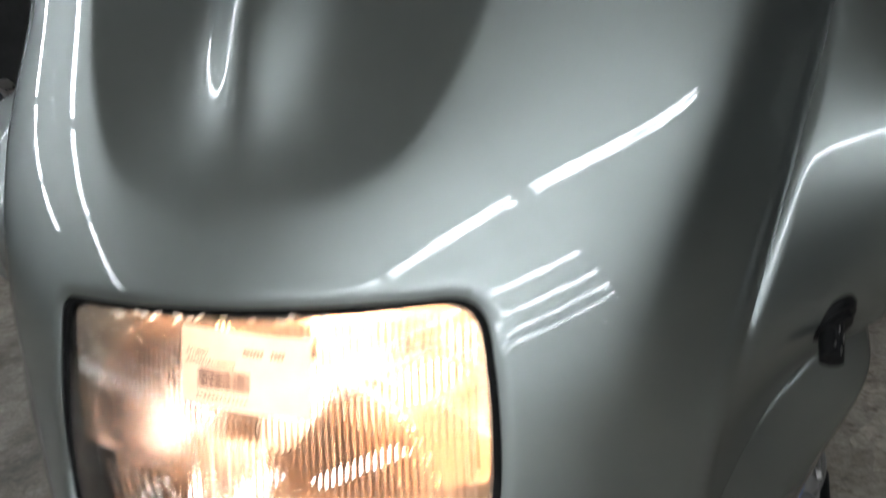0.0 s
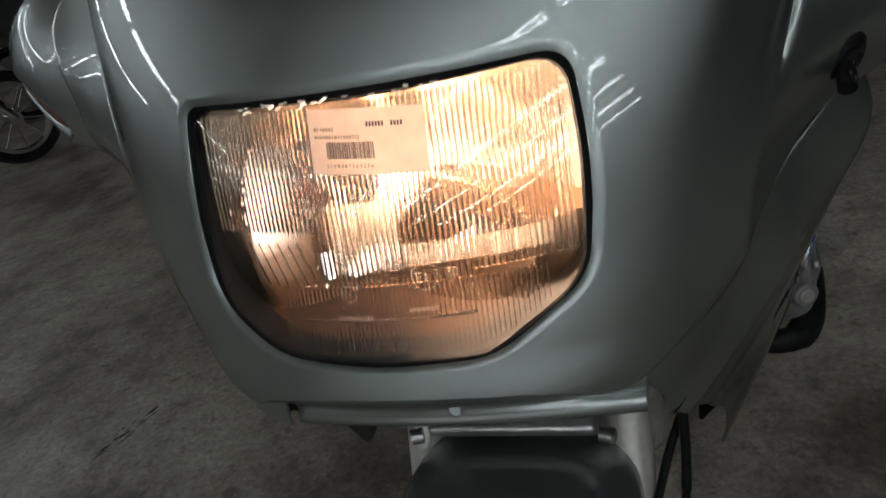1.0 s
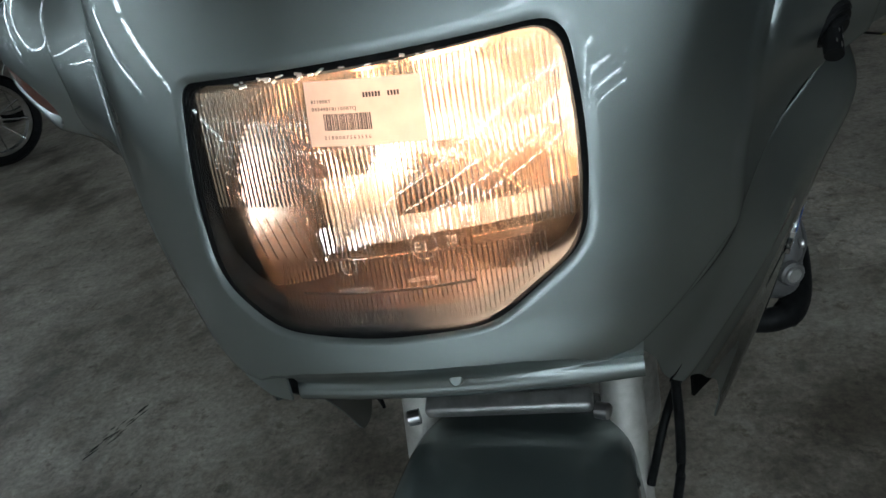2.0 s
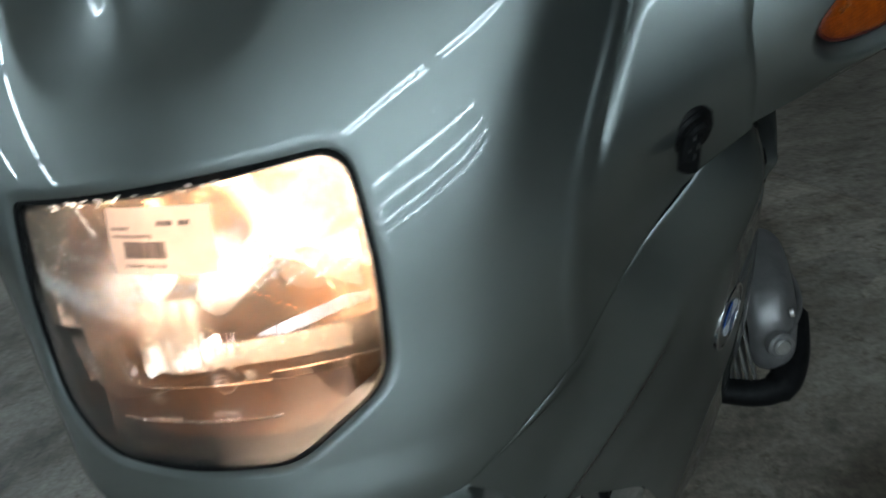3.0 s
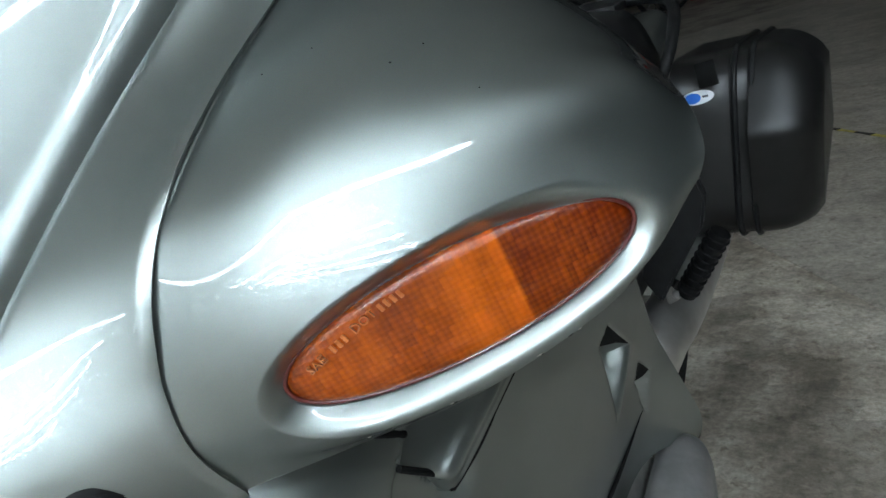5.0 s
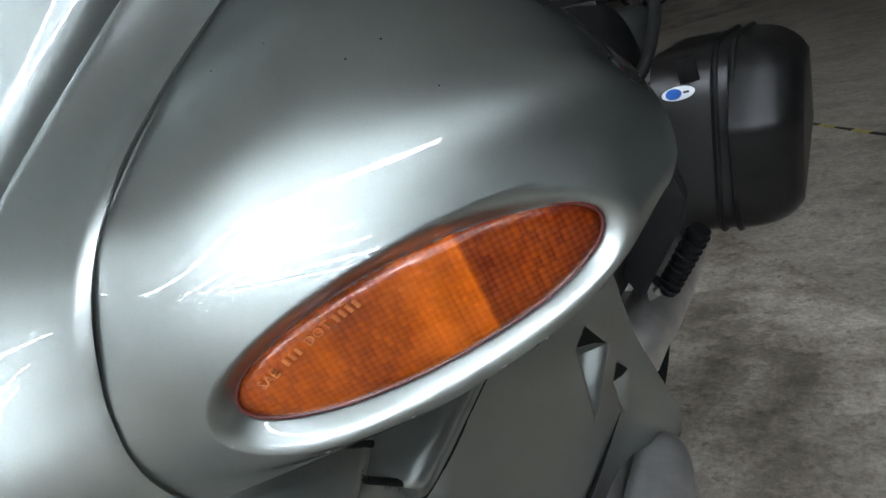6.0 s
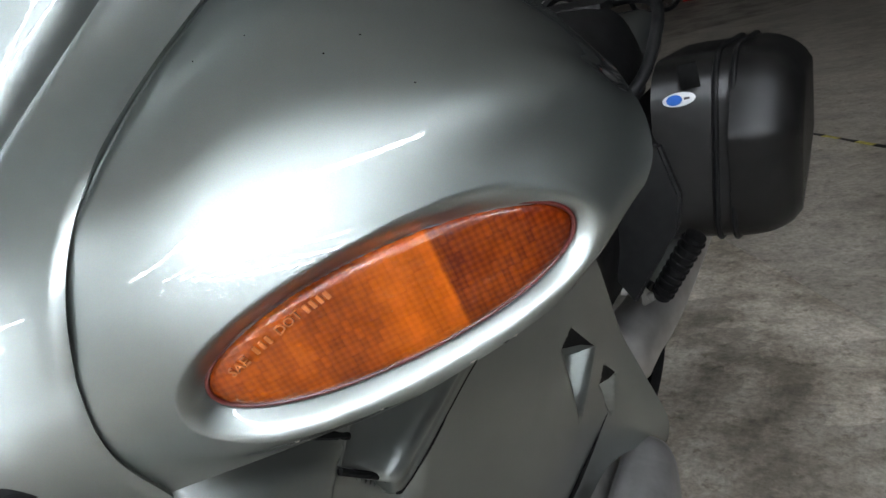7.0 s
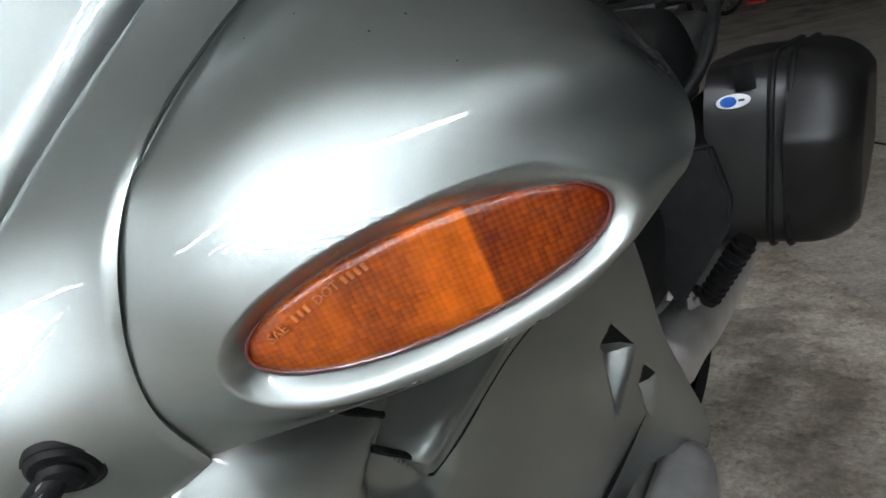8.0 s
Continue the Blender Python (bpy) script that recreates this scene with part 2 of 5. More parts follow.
def concrete(name, gain, gloss, stains=0.9):
    m, nodes, links, b = material(name)
    big = noise_node(nodes, links, 2.1, 9.0, 0.66)
    mid = noise_node(nodes, links, 9.0, 10.0, 0.74)
    fine = noise_node(nodes, links, 60.0, 8.0, 0.75)
    base = ramp(nodes, links, mid.outputs[0], [(0.28, (0.07, 0.062, 0.053)), (0.47, (0.19, 0.172, 0.152)), (0.60, (0.24, 0.222, 0.20)), (0.74, (0.34, 0.32, 0.295))])
    stain = ramp(nodes, links, big.outputs[0], [(0.39, (0.30, 0.27, 0.235)), (0.49, (0.74, 0.71, 0.67)), (0.57, (1.0, 0.99, 0.97))])
    mul = nodes.new("ShaderNodeMix")
    mul.data_type, mul.blend_type = "RGBA", "MULTIPLY"
    mul.inputs[0].default_value = stains
    links.new(base.outputs[0], mul.inputs[6])
    links.new(stain.outputs[0], mul.inputs[7])
    grain = ramp(nodes, links, fine.outputs[0], [(0.34, (0.40, 0.39, 0.38)), (0.62, (1.0, 1.0, 1.0))])
    mul2 = nodes.new("ShaderNodeMix")
    mul2.data_type, mul2.blend_type = "RGBA", "MULTIPLY"
    mul2.inputs[0].default_value = 0.8
    links.new(mul.outputs[2], mul2.inputs[6])
    links.new(grain.outputs[0], mul2.inputs[7])
    spots = noise_node(nodes, links, 17.0, 7.0, 0.72)
    blot = ramp(nodes, links, spots.outputs[0], [(0.56, (1.0, 1.0, 1.0)), (0.64, (0.42, 0.37, 0.32))])
    mul3 = nodes.new("ShaderNodeMix")
    mul3.data_type, mul3.blend_type = "RGBA", "MULTIPLY"
    mul3.inputs[0].default_value = 0.75
    links.new(mul2.outputs[2], mul3.inputs[6])
    links.new(blot.outputs[0], mul3.inputs[7])
    level = nodes.new("ShaderNodeMix")
    level.data_type, level.blend_type = "RGBA", "MULTIPLY"
    level.inputs[0].default_value = 1.0
    level.inputs[7].default_value = (gain, gain * 0.985, gain * 0.96, 1)
    links.new(mul3.outputs[2], level.inputs[6])
    links.new(level.outputs[2], b.inputs["Base Color"])
    mr = nodes.new("ShaderNodeMapRange")
    mr.inputs[3].default_value, mr.inputs[4].default_value = gloss, gloss + 0.33
    links.new(mid.outputs[0], mr.inputs[0])
    links.new(mr.outputs[0], b.inputs["Roughness"])
    bump(nodes, links, b, fine.outputs[0], 0.35, 0.004)
    return m


THIN_PAPER = backlit_paper()
MOULDED = frosted("frosted_glass_mark", 0.27)
CONCRETE = concrete("stained_concrete", 1.95, 0.30)
COATED = concrete("coated_floor", 2.1, 0.22, 0.45)
PALE_SLAB = concrete("pale_worn_slab", 2.7, 0.4)
WALL = surface("hall_wall", (0.045, 0.045, 0.044), (0.065, 0.064, 0.062), 0.8, 2.0, relief=0.2, relief_scale=40)
BOUNCE_WHITE = surface("bounce_wall", (0.50, 0.50, 0.49), (0.60, 0.60, 0.59), 0.7, 2.0, relief=0.2, relief_scale=40)
CEILING = surface("hall_ceiling", (0.46, 0.46, 0.455), (0.54, 0.54, 0.53), 0.85, 2.0, relief=0.2, relief_scale=30)
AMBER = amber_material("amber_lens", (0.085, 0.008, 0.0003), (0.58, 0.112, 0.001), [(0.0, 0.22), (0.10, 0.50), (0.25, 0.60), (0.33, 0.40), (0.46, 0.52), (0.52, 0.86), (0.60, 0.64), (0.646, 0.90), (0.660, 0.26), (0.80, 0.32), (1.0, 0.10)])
# paler amber for the raised letters, their highlights put into the colour
AMBER_LIT = surface("amber_highlight", (0.40, 0.10, 0.015), (0.52, 0.15, 0.03), 0.3, 300, coat=0.8)
SEAL = surface("dark_red_seal", (0.06, 0.008, 0.006), (0.10, 0.014, 0.01), 0.3, 80, coat=0.5)
GLASS = glass_material()
SPREADING = frosted("spreading_glass", 0.24, (1.0, 0.86, 0.70))
LENS_GLASS = hazed_glass()
TUBE = emission("lit_tube", (0.87, 1.0, 1.08), TUBE_POWER)
BULB = emission("lit_filament", (1.0, 0.70, 0.49), BULB_POWER)
PILOT = emission("parking_bulb", (0.80, 0.86, 1.0), 40.0)
REFLECTOR = shaded_mirror()
BRONZE = surface("scorched_bowl_wall", (0.016, 0.0075, 0.0033), (0.050, 0.025, 0.0125), 0.45, 90, spec=0.1)


# ---- building helpers ----
def link_mesh(name, bm, mat, parent=None, label="", smooth=True):
    me = bpy.data.meshes.new(name)
    bm.to_mesh(me)
    bm.free()
    for m in (mat if isinstance(mat, (list, tuple)) else [mat]):
        me.materials.append(m)
    if smooth:
        for p in me.polygons:
            p.use_smooth = True
        me.set_sharp_from_angle(angle=radians(38))
    ob = new(name, me)
    if parent is not None:
        ob.parent = parent
    if label:
        tagged(ob, label)
    return ob


def part(name, bm, mat, parent, label="", smooth=True):
    return link_mesh(name, bm, mat, parent, label, smooth)


def empty(name, label="", category="", group="", kind=""):
    ob = new(name)
    ob.empty_display_size = 0.1
    return tagged(ob, label, category, group, kind)


def hermite(knots, values, x):
    """Smooth curve through values at knots (values may be vectors), read at x."""
    k, v, x = np.asarray(knots, float), np.asarray(values, float), np.clip(np.asarray(x, float), knots[0], knots[-1])
    s = np.empty_like(v)
    d = (v[1:] - v[:-1]) / (k[1:] - k[:-1]).reshape((-1,) + (1,) * (v.ndim - 1))
    s[0], s[-1] = d[0], d[-1]
    s[1:-1] = (d[1:] + d[:-1]) / 2
    i = np.clip(np.searchsorted(k, x, side="right") - 1, 0, len(k) - 2)
    h = k[i + 1] - k[i]
    u = (x - k[i]) / h
    shape = u.shape + (1,) * (v.ndim - 1)
    u, h = u.reshape(shape), h.reshape(shape)
    return (2 * u**3 - 3 * u**2 + 1) * v[i] + (u**3 - 2 * u**2 + u) * h * s[i] + (-2 * u**3 + 3 * u**2) * v[i + 1] + (u**3 - u**2) * h * s[i + 1]


def cage(rows, nu, nv):
    """A smooth grid through a coarse cage of points (rows x columns x 3)."""
    c = np.asarray(rows, float)
    a = hermite(np.arange(c.shape[0]), c, np.linspace(0, c.shape[0] - 1, nu))
    b = hermite(np.arange(c.shape[1]), a.transpose(1, 0, 2), np.linspace(0, c.shape[1] - 1, nv))
    return b.transpose(1, 0, 2)


def smoothstep(a, b, x):
    t = np.clip((x - a) / (b - a), 0, 1)
    return t * t * (3 - 2 * t)


def grid_normals(p, wrap=False):
    if wrap:
        dv = np.roll(p, -1, 1) - np.roll(p, 1, 1)
    else:
        dv = np.gradient(p, axis=1)
    n = np.cross(np.gradient(p, axis=0), dv)
    return n / np.maximum(np.linalg.norm(n, axis=2, keepdims=True), 1e-12)


def grid_bm(p, thick=0.0, wrap=False, flip=False, mirror=False, keep=None):
    """A sheet from a grid of points, given thickness to its inner side; wrap joins the last column to the first."""
    p = np.array(p)
    n = grid_normals(p, wrap) * (-1 if flip else 1)
    q = p - n * thick
    if mirror:
        p, q = p * (-1, 1, 1), q * (-1, 1, 1)
    turn = flip != mirror
    nu, nv = p.shape[:2]
    bm = bmesh.new()
    top = [[bm.verts.new(p[i, j]) for j in range(nv)] for i in range(nu)]
    low = [[bm.verts.new(q[i, j]) for j in range(nv)] for i in range(nu)] if thick else None

    def face(*v):
        if len(set(v)) > 2:
            bm.faces.new(v[::-1] if turn else v)

    cols = range(nv if wrap else nv - 1)
    cells = {(i, j) for i in range(nu - 1) for j in cols if keep is None or keep[i, j]}
    for i, j in cells:
        k = (j + 1) % nv
        face(top[i][j], top[i + 1][j], top[i + 1][k], top[i][k])
        if thick:
            face(low[i][j], low[i][k], low[i + 1][k], low[i + 1][j])
            if (i - 1, j) not in cells:
                face(top[i][j], top[i][k], low[i][k], low[i][j])
            if (i + 1, j) not in cells:
                face(top[i + 1][k], top[i + 1][j], low[i + 1][j], low[i + 1][k])
            if (i, (j - 1) % nv if wrap else j - 1) not in cells:
                face(top[i + 1][j], top[i][j], low[i][j], low[i + 1][j])
            if (i, k if wrap else j + 1) not in cells:
                face(top[i][k], top[i + 1][k], low[i + 1][k], low[i][k])
    loose = [v for v in bm.verts if not v.link_faces]
    for v in loose:
        bm.verts.remove(v)
    return bm


def rounded(corners, steps=7):
    """A closed outline from (x, y, radius) corners, with rounded corners."""
    out = []
    n = len(corners)
    for i in range(n):
        x, y, r = corners[i]
        a, b, c = Vector(corners[i - 1][:2]), Vector((x, y)), Vector(corners[(i + 1) % n][:2])
        u, w = (a - b).normalized(), (c - b).normalized()
        half = u.angle(w) / 2
        cut = min(r / math.tan(half), (a - b).length * 0.48, (c - b).length * 0.48)
        p, q = b + u * cut, b + w * cut
        for k in range(steps + 1):
            t = k / steps
            out.append((1 - t) ** 2 * p + 2 * t * (1 - t) * b + t * t * q)
    return np.array([tuple(v) for v in out])


def by_angle(outline, centre, angles):
    """The radius of a star-shaped outline at given angles."""
    d = outline - np.asarray(centre)
    a, r = np.arctan2(d[:, 1], d[:, 0]), np.hypot(d[:, 0], d[:, 1])
    # dense points along the straight runs
    aa, rr = [], []
    for i in range(len(d)):
        p, q = d[i], d[(i + 1) % len(d)]
        for t in np.linspace(0, 1, 24, endpoint=False):
            z = p + (q - p) * t
            aa.append(math.atan2(z[1], z[0]))
            rr.append(math.hypot(*z))
    aa, rr = np.array(aa), np.array(rr)
    o = np.argsort(aa)
    aa, rr = aa[o], rr[o]
    return np.interp(angles, np.concatenate([aa - 2 * math.pi, aa, aa + 2 * math.pi]), np.concatenate([rr, rr, rr]))


def tube_bm(points, radius, sides=14, bm=None, cap=True, up=(0.13, 0.31, 0.94)):
    """A round bar along points; radius may vary from point to point."""
    bm = bm or bmesh.new()
    pts = [Vector(p) for p in points]
    radii = radius if isinstance(radius, (list, tuple)) else [radius] * len(pts)
    rings = []
    for i, p in enumerate(pts):
        t = (pts[min(i + 1, len(pts) - 1)] - pts[max(i - 1, 0)]).normalized()
        a = t.cross(Vector(up))
        if a.length < 1e-3:
            a = t.cross(Vector((1, 0, 0)))
        a.normalize()
        b = t.cross(a)
        rings.append([bm.verts.new(p + radii[i] * (math.cos(k * 2 * math.pi / sides) * a + math.sin(k * 2 * math.pi / sides) * b)) for k in range(sides)])
    for r, s in zip(rings, rings[1:]):
        for k in range(sides):
            bm.faces.new((r[k], r[(k + 1) % sides], s[(k + 1) % sides], s[k]))
    if cap:
        bm.faces.new(rings[0][::-1])
        bm.faces.new(rings[-1])
    return bm


def curve_points(points, n):
    p = np.asarray(points, float)
    return [tuple(v) for v in hermite(np.arange(len(p)), p, np.linspace(0, len(p) - 1, n))]


def box_bm(size, at=(0, 0, 0), turn=None, bevel=0.0, segments=2, bm=None):
    bm = bm or bmesh.new()
    m = Matrix.Translation(at) @ (turn.to_matrix().to_4x4() if isinstance(turn, Euler) else (turn or Matrix())) @ Matrix.Diagonal((*size, 1))
    made = bmesh.ops.create_cube(bm, size=1.0, matrix=m)["verts"]
    if bevel:
        edges = list({e for v in made for e in v.link_edges})
        bmesh.ops.bevel(bm, geom=edges, offset=bevel, segments=segments, affect="EDGES", profile=0.5)
    return bm


def disc_bm(radius, depth, matrix, sides=40, bevel=0.0, inner=0.0, bm=None):
    """A short round solid, or a ring when inner is given, along the local z of matrix."""
    bm = bm or bmesh.new()
    prof = [(inner, 0), (radius, 0), (radius, depth - bevel), (radius - bevel, depth), (inner, depth)]
    rings = []
    for r, z in prof:
        if r < 1e-6:
            rings.append([bm.verts.new(matrix @ Vector((0, 0, z)))])
        else:
            rings.append([bm.verts.new(matrix @ Vector((r * math.cos(k * 2 * math.pi / sides), r * math.sin(k * 2 * math.pi / sides), z))) for k in range(sides)])
    for r, s in zip(rings, rings[1:] + (rings[:1] if inner else [])):
        for k in range(sides):
            v = [r[k % len(r)], r[(k + 1) % sides % len(r)], s[(k + 1) % sides % len(s)], s[k % len(s)]]
            v = list(dict.fromkeys(v))
            if len(v) > 2:
                bm.faces.new(v)
    return bm


def frame_at(origin, normal, up=(0, 0, 1)):
    """A pose at origin whose z is the normal and whose y points up as far as it can."""
    z = Vector(normal).normalized()
    x = Vector(up).cross(z).normalized()
    y = z.cross(x)
    return Matrix(((x.x, y.x, z.x, origin[0]), (x.y, y.y, z.y, origin[1]), (x.z, y.z, z.z, origin[2]), (0, 0, 0, 1)))


# ---- the hall ----
# the hall's own axes: along the light rows, and across them towards the front of the machine
ALONG, ACROSS = Vector((0.643, 0.766, 0.0)).normalized(), Vector((0.766, -0.643, 0.0)).normalized()


def hall_point(s, p, z=0.0):
    v = ALONG * s + ACROSS * p
    return Vector((v.x, v.y, z))


TURN_HALL = math.degrees(math.atan2(ALONG.y, ALONG.x))


def hall_box(name, size, s, p, z, mat, label, category):
    ob = link_mesh(name, box_bm(size), mat)
    ob.matrix_basis = Matrix.Translation(hall_point(s, p, z)) @ Matrix.Rotation(radians(TURN_HALL), 4, "Z")
    return tagged(ob, label, category, kind="structure")


def hall():
    xs = np.linspace(-16, 16, 40)
    ys = np.linspace(-18, 15, 40)
    grid = np.array([[tuple(hall_point(s, p)) for p in ys] for s in xs])
    floor = link_mesh("floor", grid_bm(grid, 0.1, flip=True), CONCRETE)
    tagged(floor, "stained grey concrete hall floor", "floor", kind="structure")
    hall_box("ceiling", (32.4, 33.4, 0.2), 0, -1.5, CEIL + 0.1, CEILING, "plain grey ceiling slab of the hall", "ceiling")
    hall_box("wall_north", (32.4, 0.2, CEIL), 0, -18.1, CEIL / 2, WALL, "plain grey hall wall", "wall")
    hall_box("wall_south", (32.4, 0.2, CEIL), 0, 15.1, CEIL / 2, WALL, "plain grey hall wall", "wall")
    hall_box("wall_east", (0.2, 33, CEIL), 16.1, -1.5, CEIL / 2, WALL, "plain grey hall wall", "wall")
    # this unseen wall is white to bounce light onto the machine's front
    hall_box("wall_west", (0.2, 33, CEIL), -16.1, -1.5, CEIL / 2, BOUNCE_WHITE, "unseen hall wall, made white to throw light forward", "wall")


CEIL, HANG = 4.1, 3.33
hall()


def light_fitting():
    root = empty("ceiling_light", "white twin-tube fluorescent batten, lit", "ceiling light", "ceiling lights")
    body = bmesh.new()
    box_bm((2.50, 0.09, 0.05), (0, 0, 0.045), bevel=0.008, bm=body)
    part("batten", body, WHITE, root, "white enamelled batten")
    for x in (-0.9, 0.9):
        part("rod", tube_bm([(x, 0, 0.06), (x, 0, CEIL - HANG)], 0.005, 8), STEEL, root, "thin steel hanging rod")
    for y in (-0.07, 0.07):
        part("tube", tube_bm([(-1.2, y, 0), (1.2, y, 0)], 0.016, 10), TUBE, root, "glowing white tube")
        for x in (-1.215, 1.215):
            part("lampholder", box_bm((0.025, 0.03, 0.05), (x, y, 0.005), bevel=0.004), WHITE, root)
    return root


first = light_fitting()
placed = False
for p, lo, hi in LIGHT_ROWS:
    for k in range(lo, hi):
        m = Matrix.Translation(hall_point(0.22 - 2.65 * k, p, HANG)) @ Matrix.Rotation(radians(TURN_HALL), 4, "Z")
        if not placed:
            first.matrix_basis = m
            placed = True
        else:
            copy_thing(first, m)

# ---- the motorcycle ----
bike = empty("motorcycle", "silver-green touring motorcycle with full fairing, headlight lit, parked on concrete", "motorcycle")
bike.location.z = 0.08

# heights of the nose's cross-sections, and where each one runs
NZ = [0.765, 0.80, 0.835, 0.885, 0.935, 0.985, 1.035, 1.085, 1.145, 1.22]
N_MID = [-0.062, -0.078, -0.069, -0.053, -0.037, -0.021, 0.008, 0.036, 0.072, 0.115]
N_LAMP = [-0.035, -0.052, -0.045, -0.031, -0.016, 0.000, 0.024, 0.056, 0.095, 0.130]
N_RX = [0.185, 0.192, 0.199, 0.206, 0.219, 0.241, 0.262, 0.280, 0.300, 0.325]
N_RY = [0.034, 0.020, 0.018, 0.024, 0.044, 0.089, 0.137, 0.185, 0.250, 0.320]
N_SX = [0.300, 0.300, 0.302, 0.308, 0.309, 0.309, 0.321, 0.318, 0.325, 0.345]
N_SY = [0.200, 0.190, 0.178, 0.158, 0.124, 0.1235, 0.147, 0.222, 0.310, 0.385]
N_SWEEP = [(-10.7533, -0.0977, 1.0155, 0.4693, -0.0114), (-21.6614, 0.1607, 1.4779, 0.4575, 0.0068), (11.878, -3.4401, -0.1079, 0.4181, 0.2470), (7.8935, -6.8084, 1.3495, 0.9443, 0.1010)]
N_BELLY = [0.0, 0.02, 0.03, 0.028, 0.004, 0.003, 0.002, 0.001, 0.001, 0.001]


def nose_y(x, z, ridge=True):
    """How far back the nose lies at x, z."""
    x = np.abs(np.asarray(x, float))
    z = np.asarray(z, float)
    mid, lamp, rx, ry, sx, sy, belly = [hermite(NZ, v, z) for v in (N_MID, N_LAMP, N_RX, N_RY, N_SX, N_SY, N_BELLY)]
    # above the chin the face runs in one even sweep
    even_up = smoothstep(0.85, 0.90, z)
    mid, lamp, rx, ry = [v + (np.polyval(c, z - 1.0) - v) * even_up for v, c in zip((mid, lamp, rx, ry), N_SWEEP)]
    # inside the ridge: an even curve from the middle, outside: on to the seam
    p, q = (lamp - mid) / 0.121**2, (ry - mid) / rx**2
    quart = (q - p) / (rx**2 - 0.121**2)
    even = mid + (p - quart * 0.121**2) * x**2 + quart * x**4
    d = x - (rx - 0.045)
    turn = (np.sqrt(d**2 + 0.013**2) + d) / 2
    full = (np.sqrt(0.045**2 + 0.013**2) + 0.045) / 2
    bent = mid + p * x**2 + (ry - mid - p * rx**2) * turn / full
    face = smoothstep(0.86, 0.95, z)
    inner = even * (1 - face) + bent * face
    t = (x - rx) / (sx - rx)
    outer = ry + (sy - ry) * t + 4 * belly * t * (1 - t)
    w = smoothstep(-0.006, 0.006, x - rx)
    y = inner * (1 - w) + outer * w
    # the dish above the lamp
    inside = z - (1.033 - 0.94 * x**2 + 528 * x**4)
    y = y + 0.30 * (np.sqrt(inside**2 + 0.006**2) + inside - 0.0) / 2 * (1 - smoothstep(0.10, 0.2, inside) * 0.5)
    # a low rise up the middle of the dish
    y = y - 0.028 * np.exp(-(x / 0.028) ** 2) * smoothstep(1.03, 1.13, z)
    if ridge:
        d = x - rx
        fade = smoothstep(0.895, 0.985, z)
        y = y + fade * (-0.0026 * np.exp(-((d + 0.004) / 0.0035) ** 2) + 0.0035 * np.exp(-((d - 0.003) / 0.003) ** 2))
    return y


POD = [
    [(0.3062, 0.1380, 0.9110), (0.3090, 0.1215, 0.9450), (0.3088, 0.1218, 0.9750), (0.3160, 0.1322, 1.0140), (0.3208, 0.1480, 1.0360), (0.3192, 0.1800, 1.0593), (0.3188, 0.2151, 1.0805), (0.3220, 0.2620, 1.1080)],
    [(0.3526, 0.1672, 0.9192), (0.3531, 0.1444, 0.9363), (0.3600, 0.1370, 0.9720), (0.3667, 0.1459, 1.0105), (0.3704, 0.1674, 1.0442), (0.3670, 0.2015, 1.0697), (0.3630, 0.2380, 1.0855), (0.3580, 0.3000, 1.1040)],
    [(0.4061, 0.1884, 0.9363), (0.4062, 0.1688, 0.9486), (0.4128, 0.1667, 0.9767), (0.4151, 0.1813, 1.0154), (0.4131, 0.2020, 1.0433), (0.4044, 0.2359, 1.0625), (0.3903, 0.2900, 1.0769), (0.3718, 0.3515, 1.0815)],
    [(0.4491, 0.2204, 0.9573), (0.4552, 0.2098, 0.9666), (0.4598, 0.2177, 0.9857), (0.4573, 0.2381, 1.0105), (0.4543, 0.2509, 1.0316), (0.4397, 0.2825, 1.0406), (0.4234, 0.3269, 1.0468), (0.4043, 0.3728, 1.0495)],
    [(0.4683, 0.2615, 0.9821), (0.4727, 0.2630, 0.9852), (0.4750, 0.2710, 0.9940), (0.4705, 0.2880, 1.0019), (0.4632, 0.3049, 1.0087), (0.4534, 0.3236, 1.0146), (0.4395, 0.3537, 1.0190), (0.4221, 0.3884, 1.0207)],
]
LAMP_CENTRE = (0.0, 0.905)
LAMP_OUTLINE = rounded([(-0.1225, 0.9895, 0.016), (-0.1315, 0.920, 0.3), (-0.1325, 0.866, 0.045), (-0.084, 0.8345, 0.08), (-0.015, 0.8295, 0.4), (0.058, 0.8315, 0.06), (0.1175, 0.8675, 0.035), (0.1235, 0.930, 0.4), (0.1175, 0.9895, 0.022)])
NOSE_RIGHT = [(0.0, 0.814), (0.035, 0.8135), (0.07, 0.811), (0.098, 0.8055), (0.114, 0.798), (0.135, 0.796), (0.165, 0.813), (0.187, 0.827), (0.205, 0.840), (0.22, 0.851), (0.24, 0.865), (0.265, 0.884),
              (0.3050, 0.911), (0.3078, 0.945), (0.3076, 0.975), (0.3148, 1.014), (0.3196, 1.036), (0.3180, 1.0593), (0.3176, 1.0805), (0.3208, 1.108), (0.330, 1.19), (0.0, 1.20)]
NOSE_OUTLINE = np.array(NOSE_RIGHT + [(-x, z) for x, z in NOSE_RIGHT[-2:0:-1]])


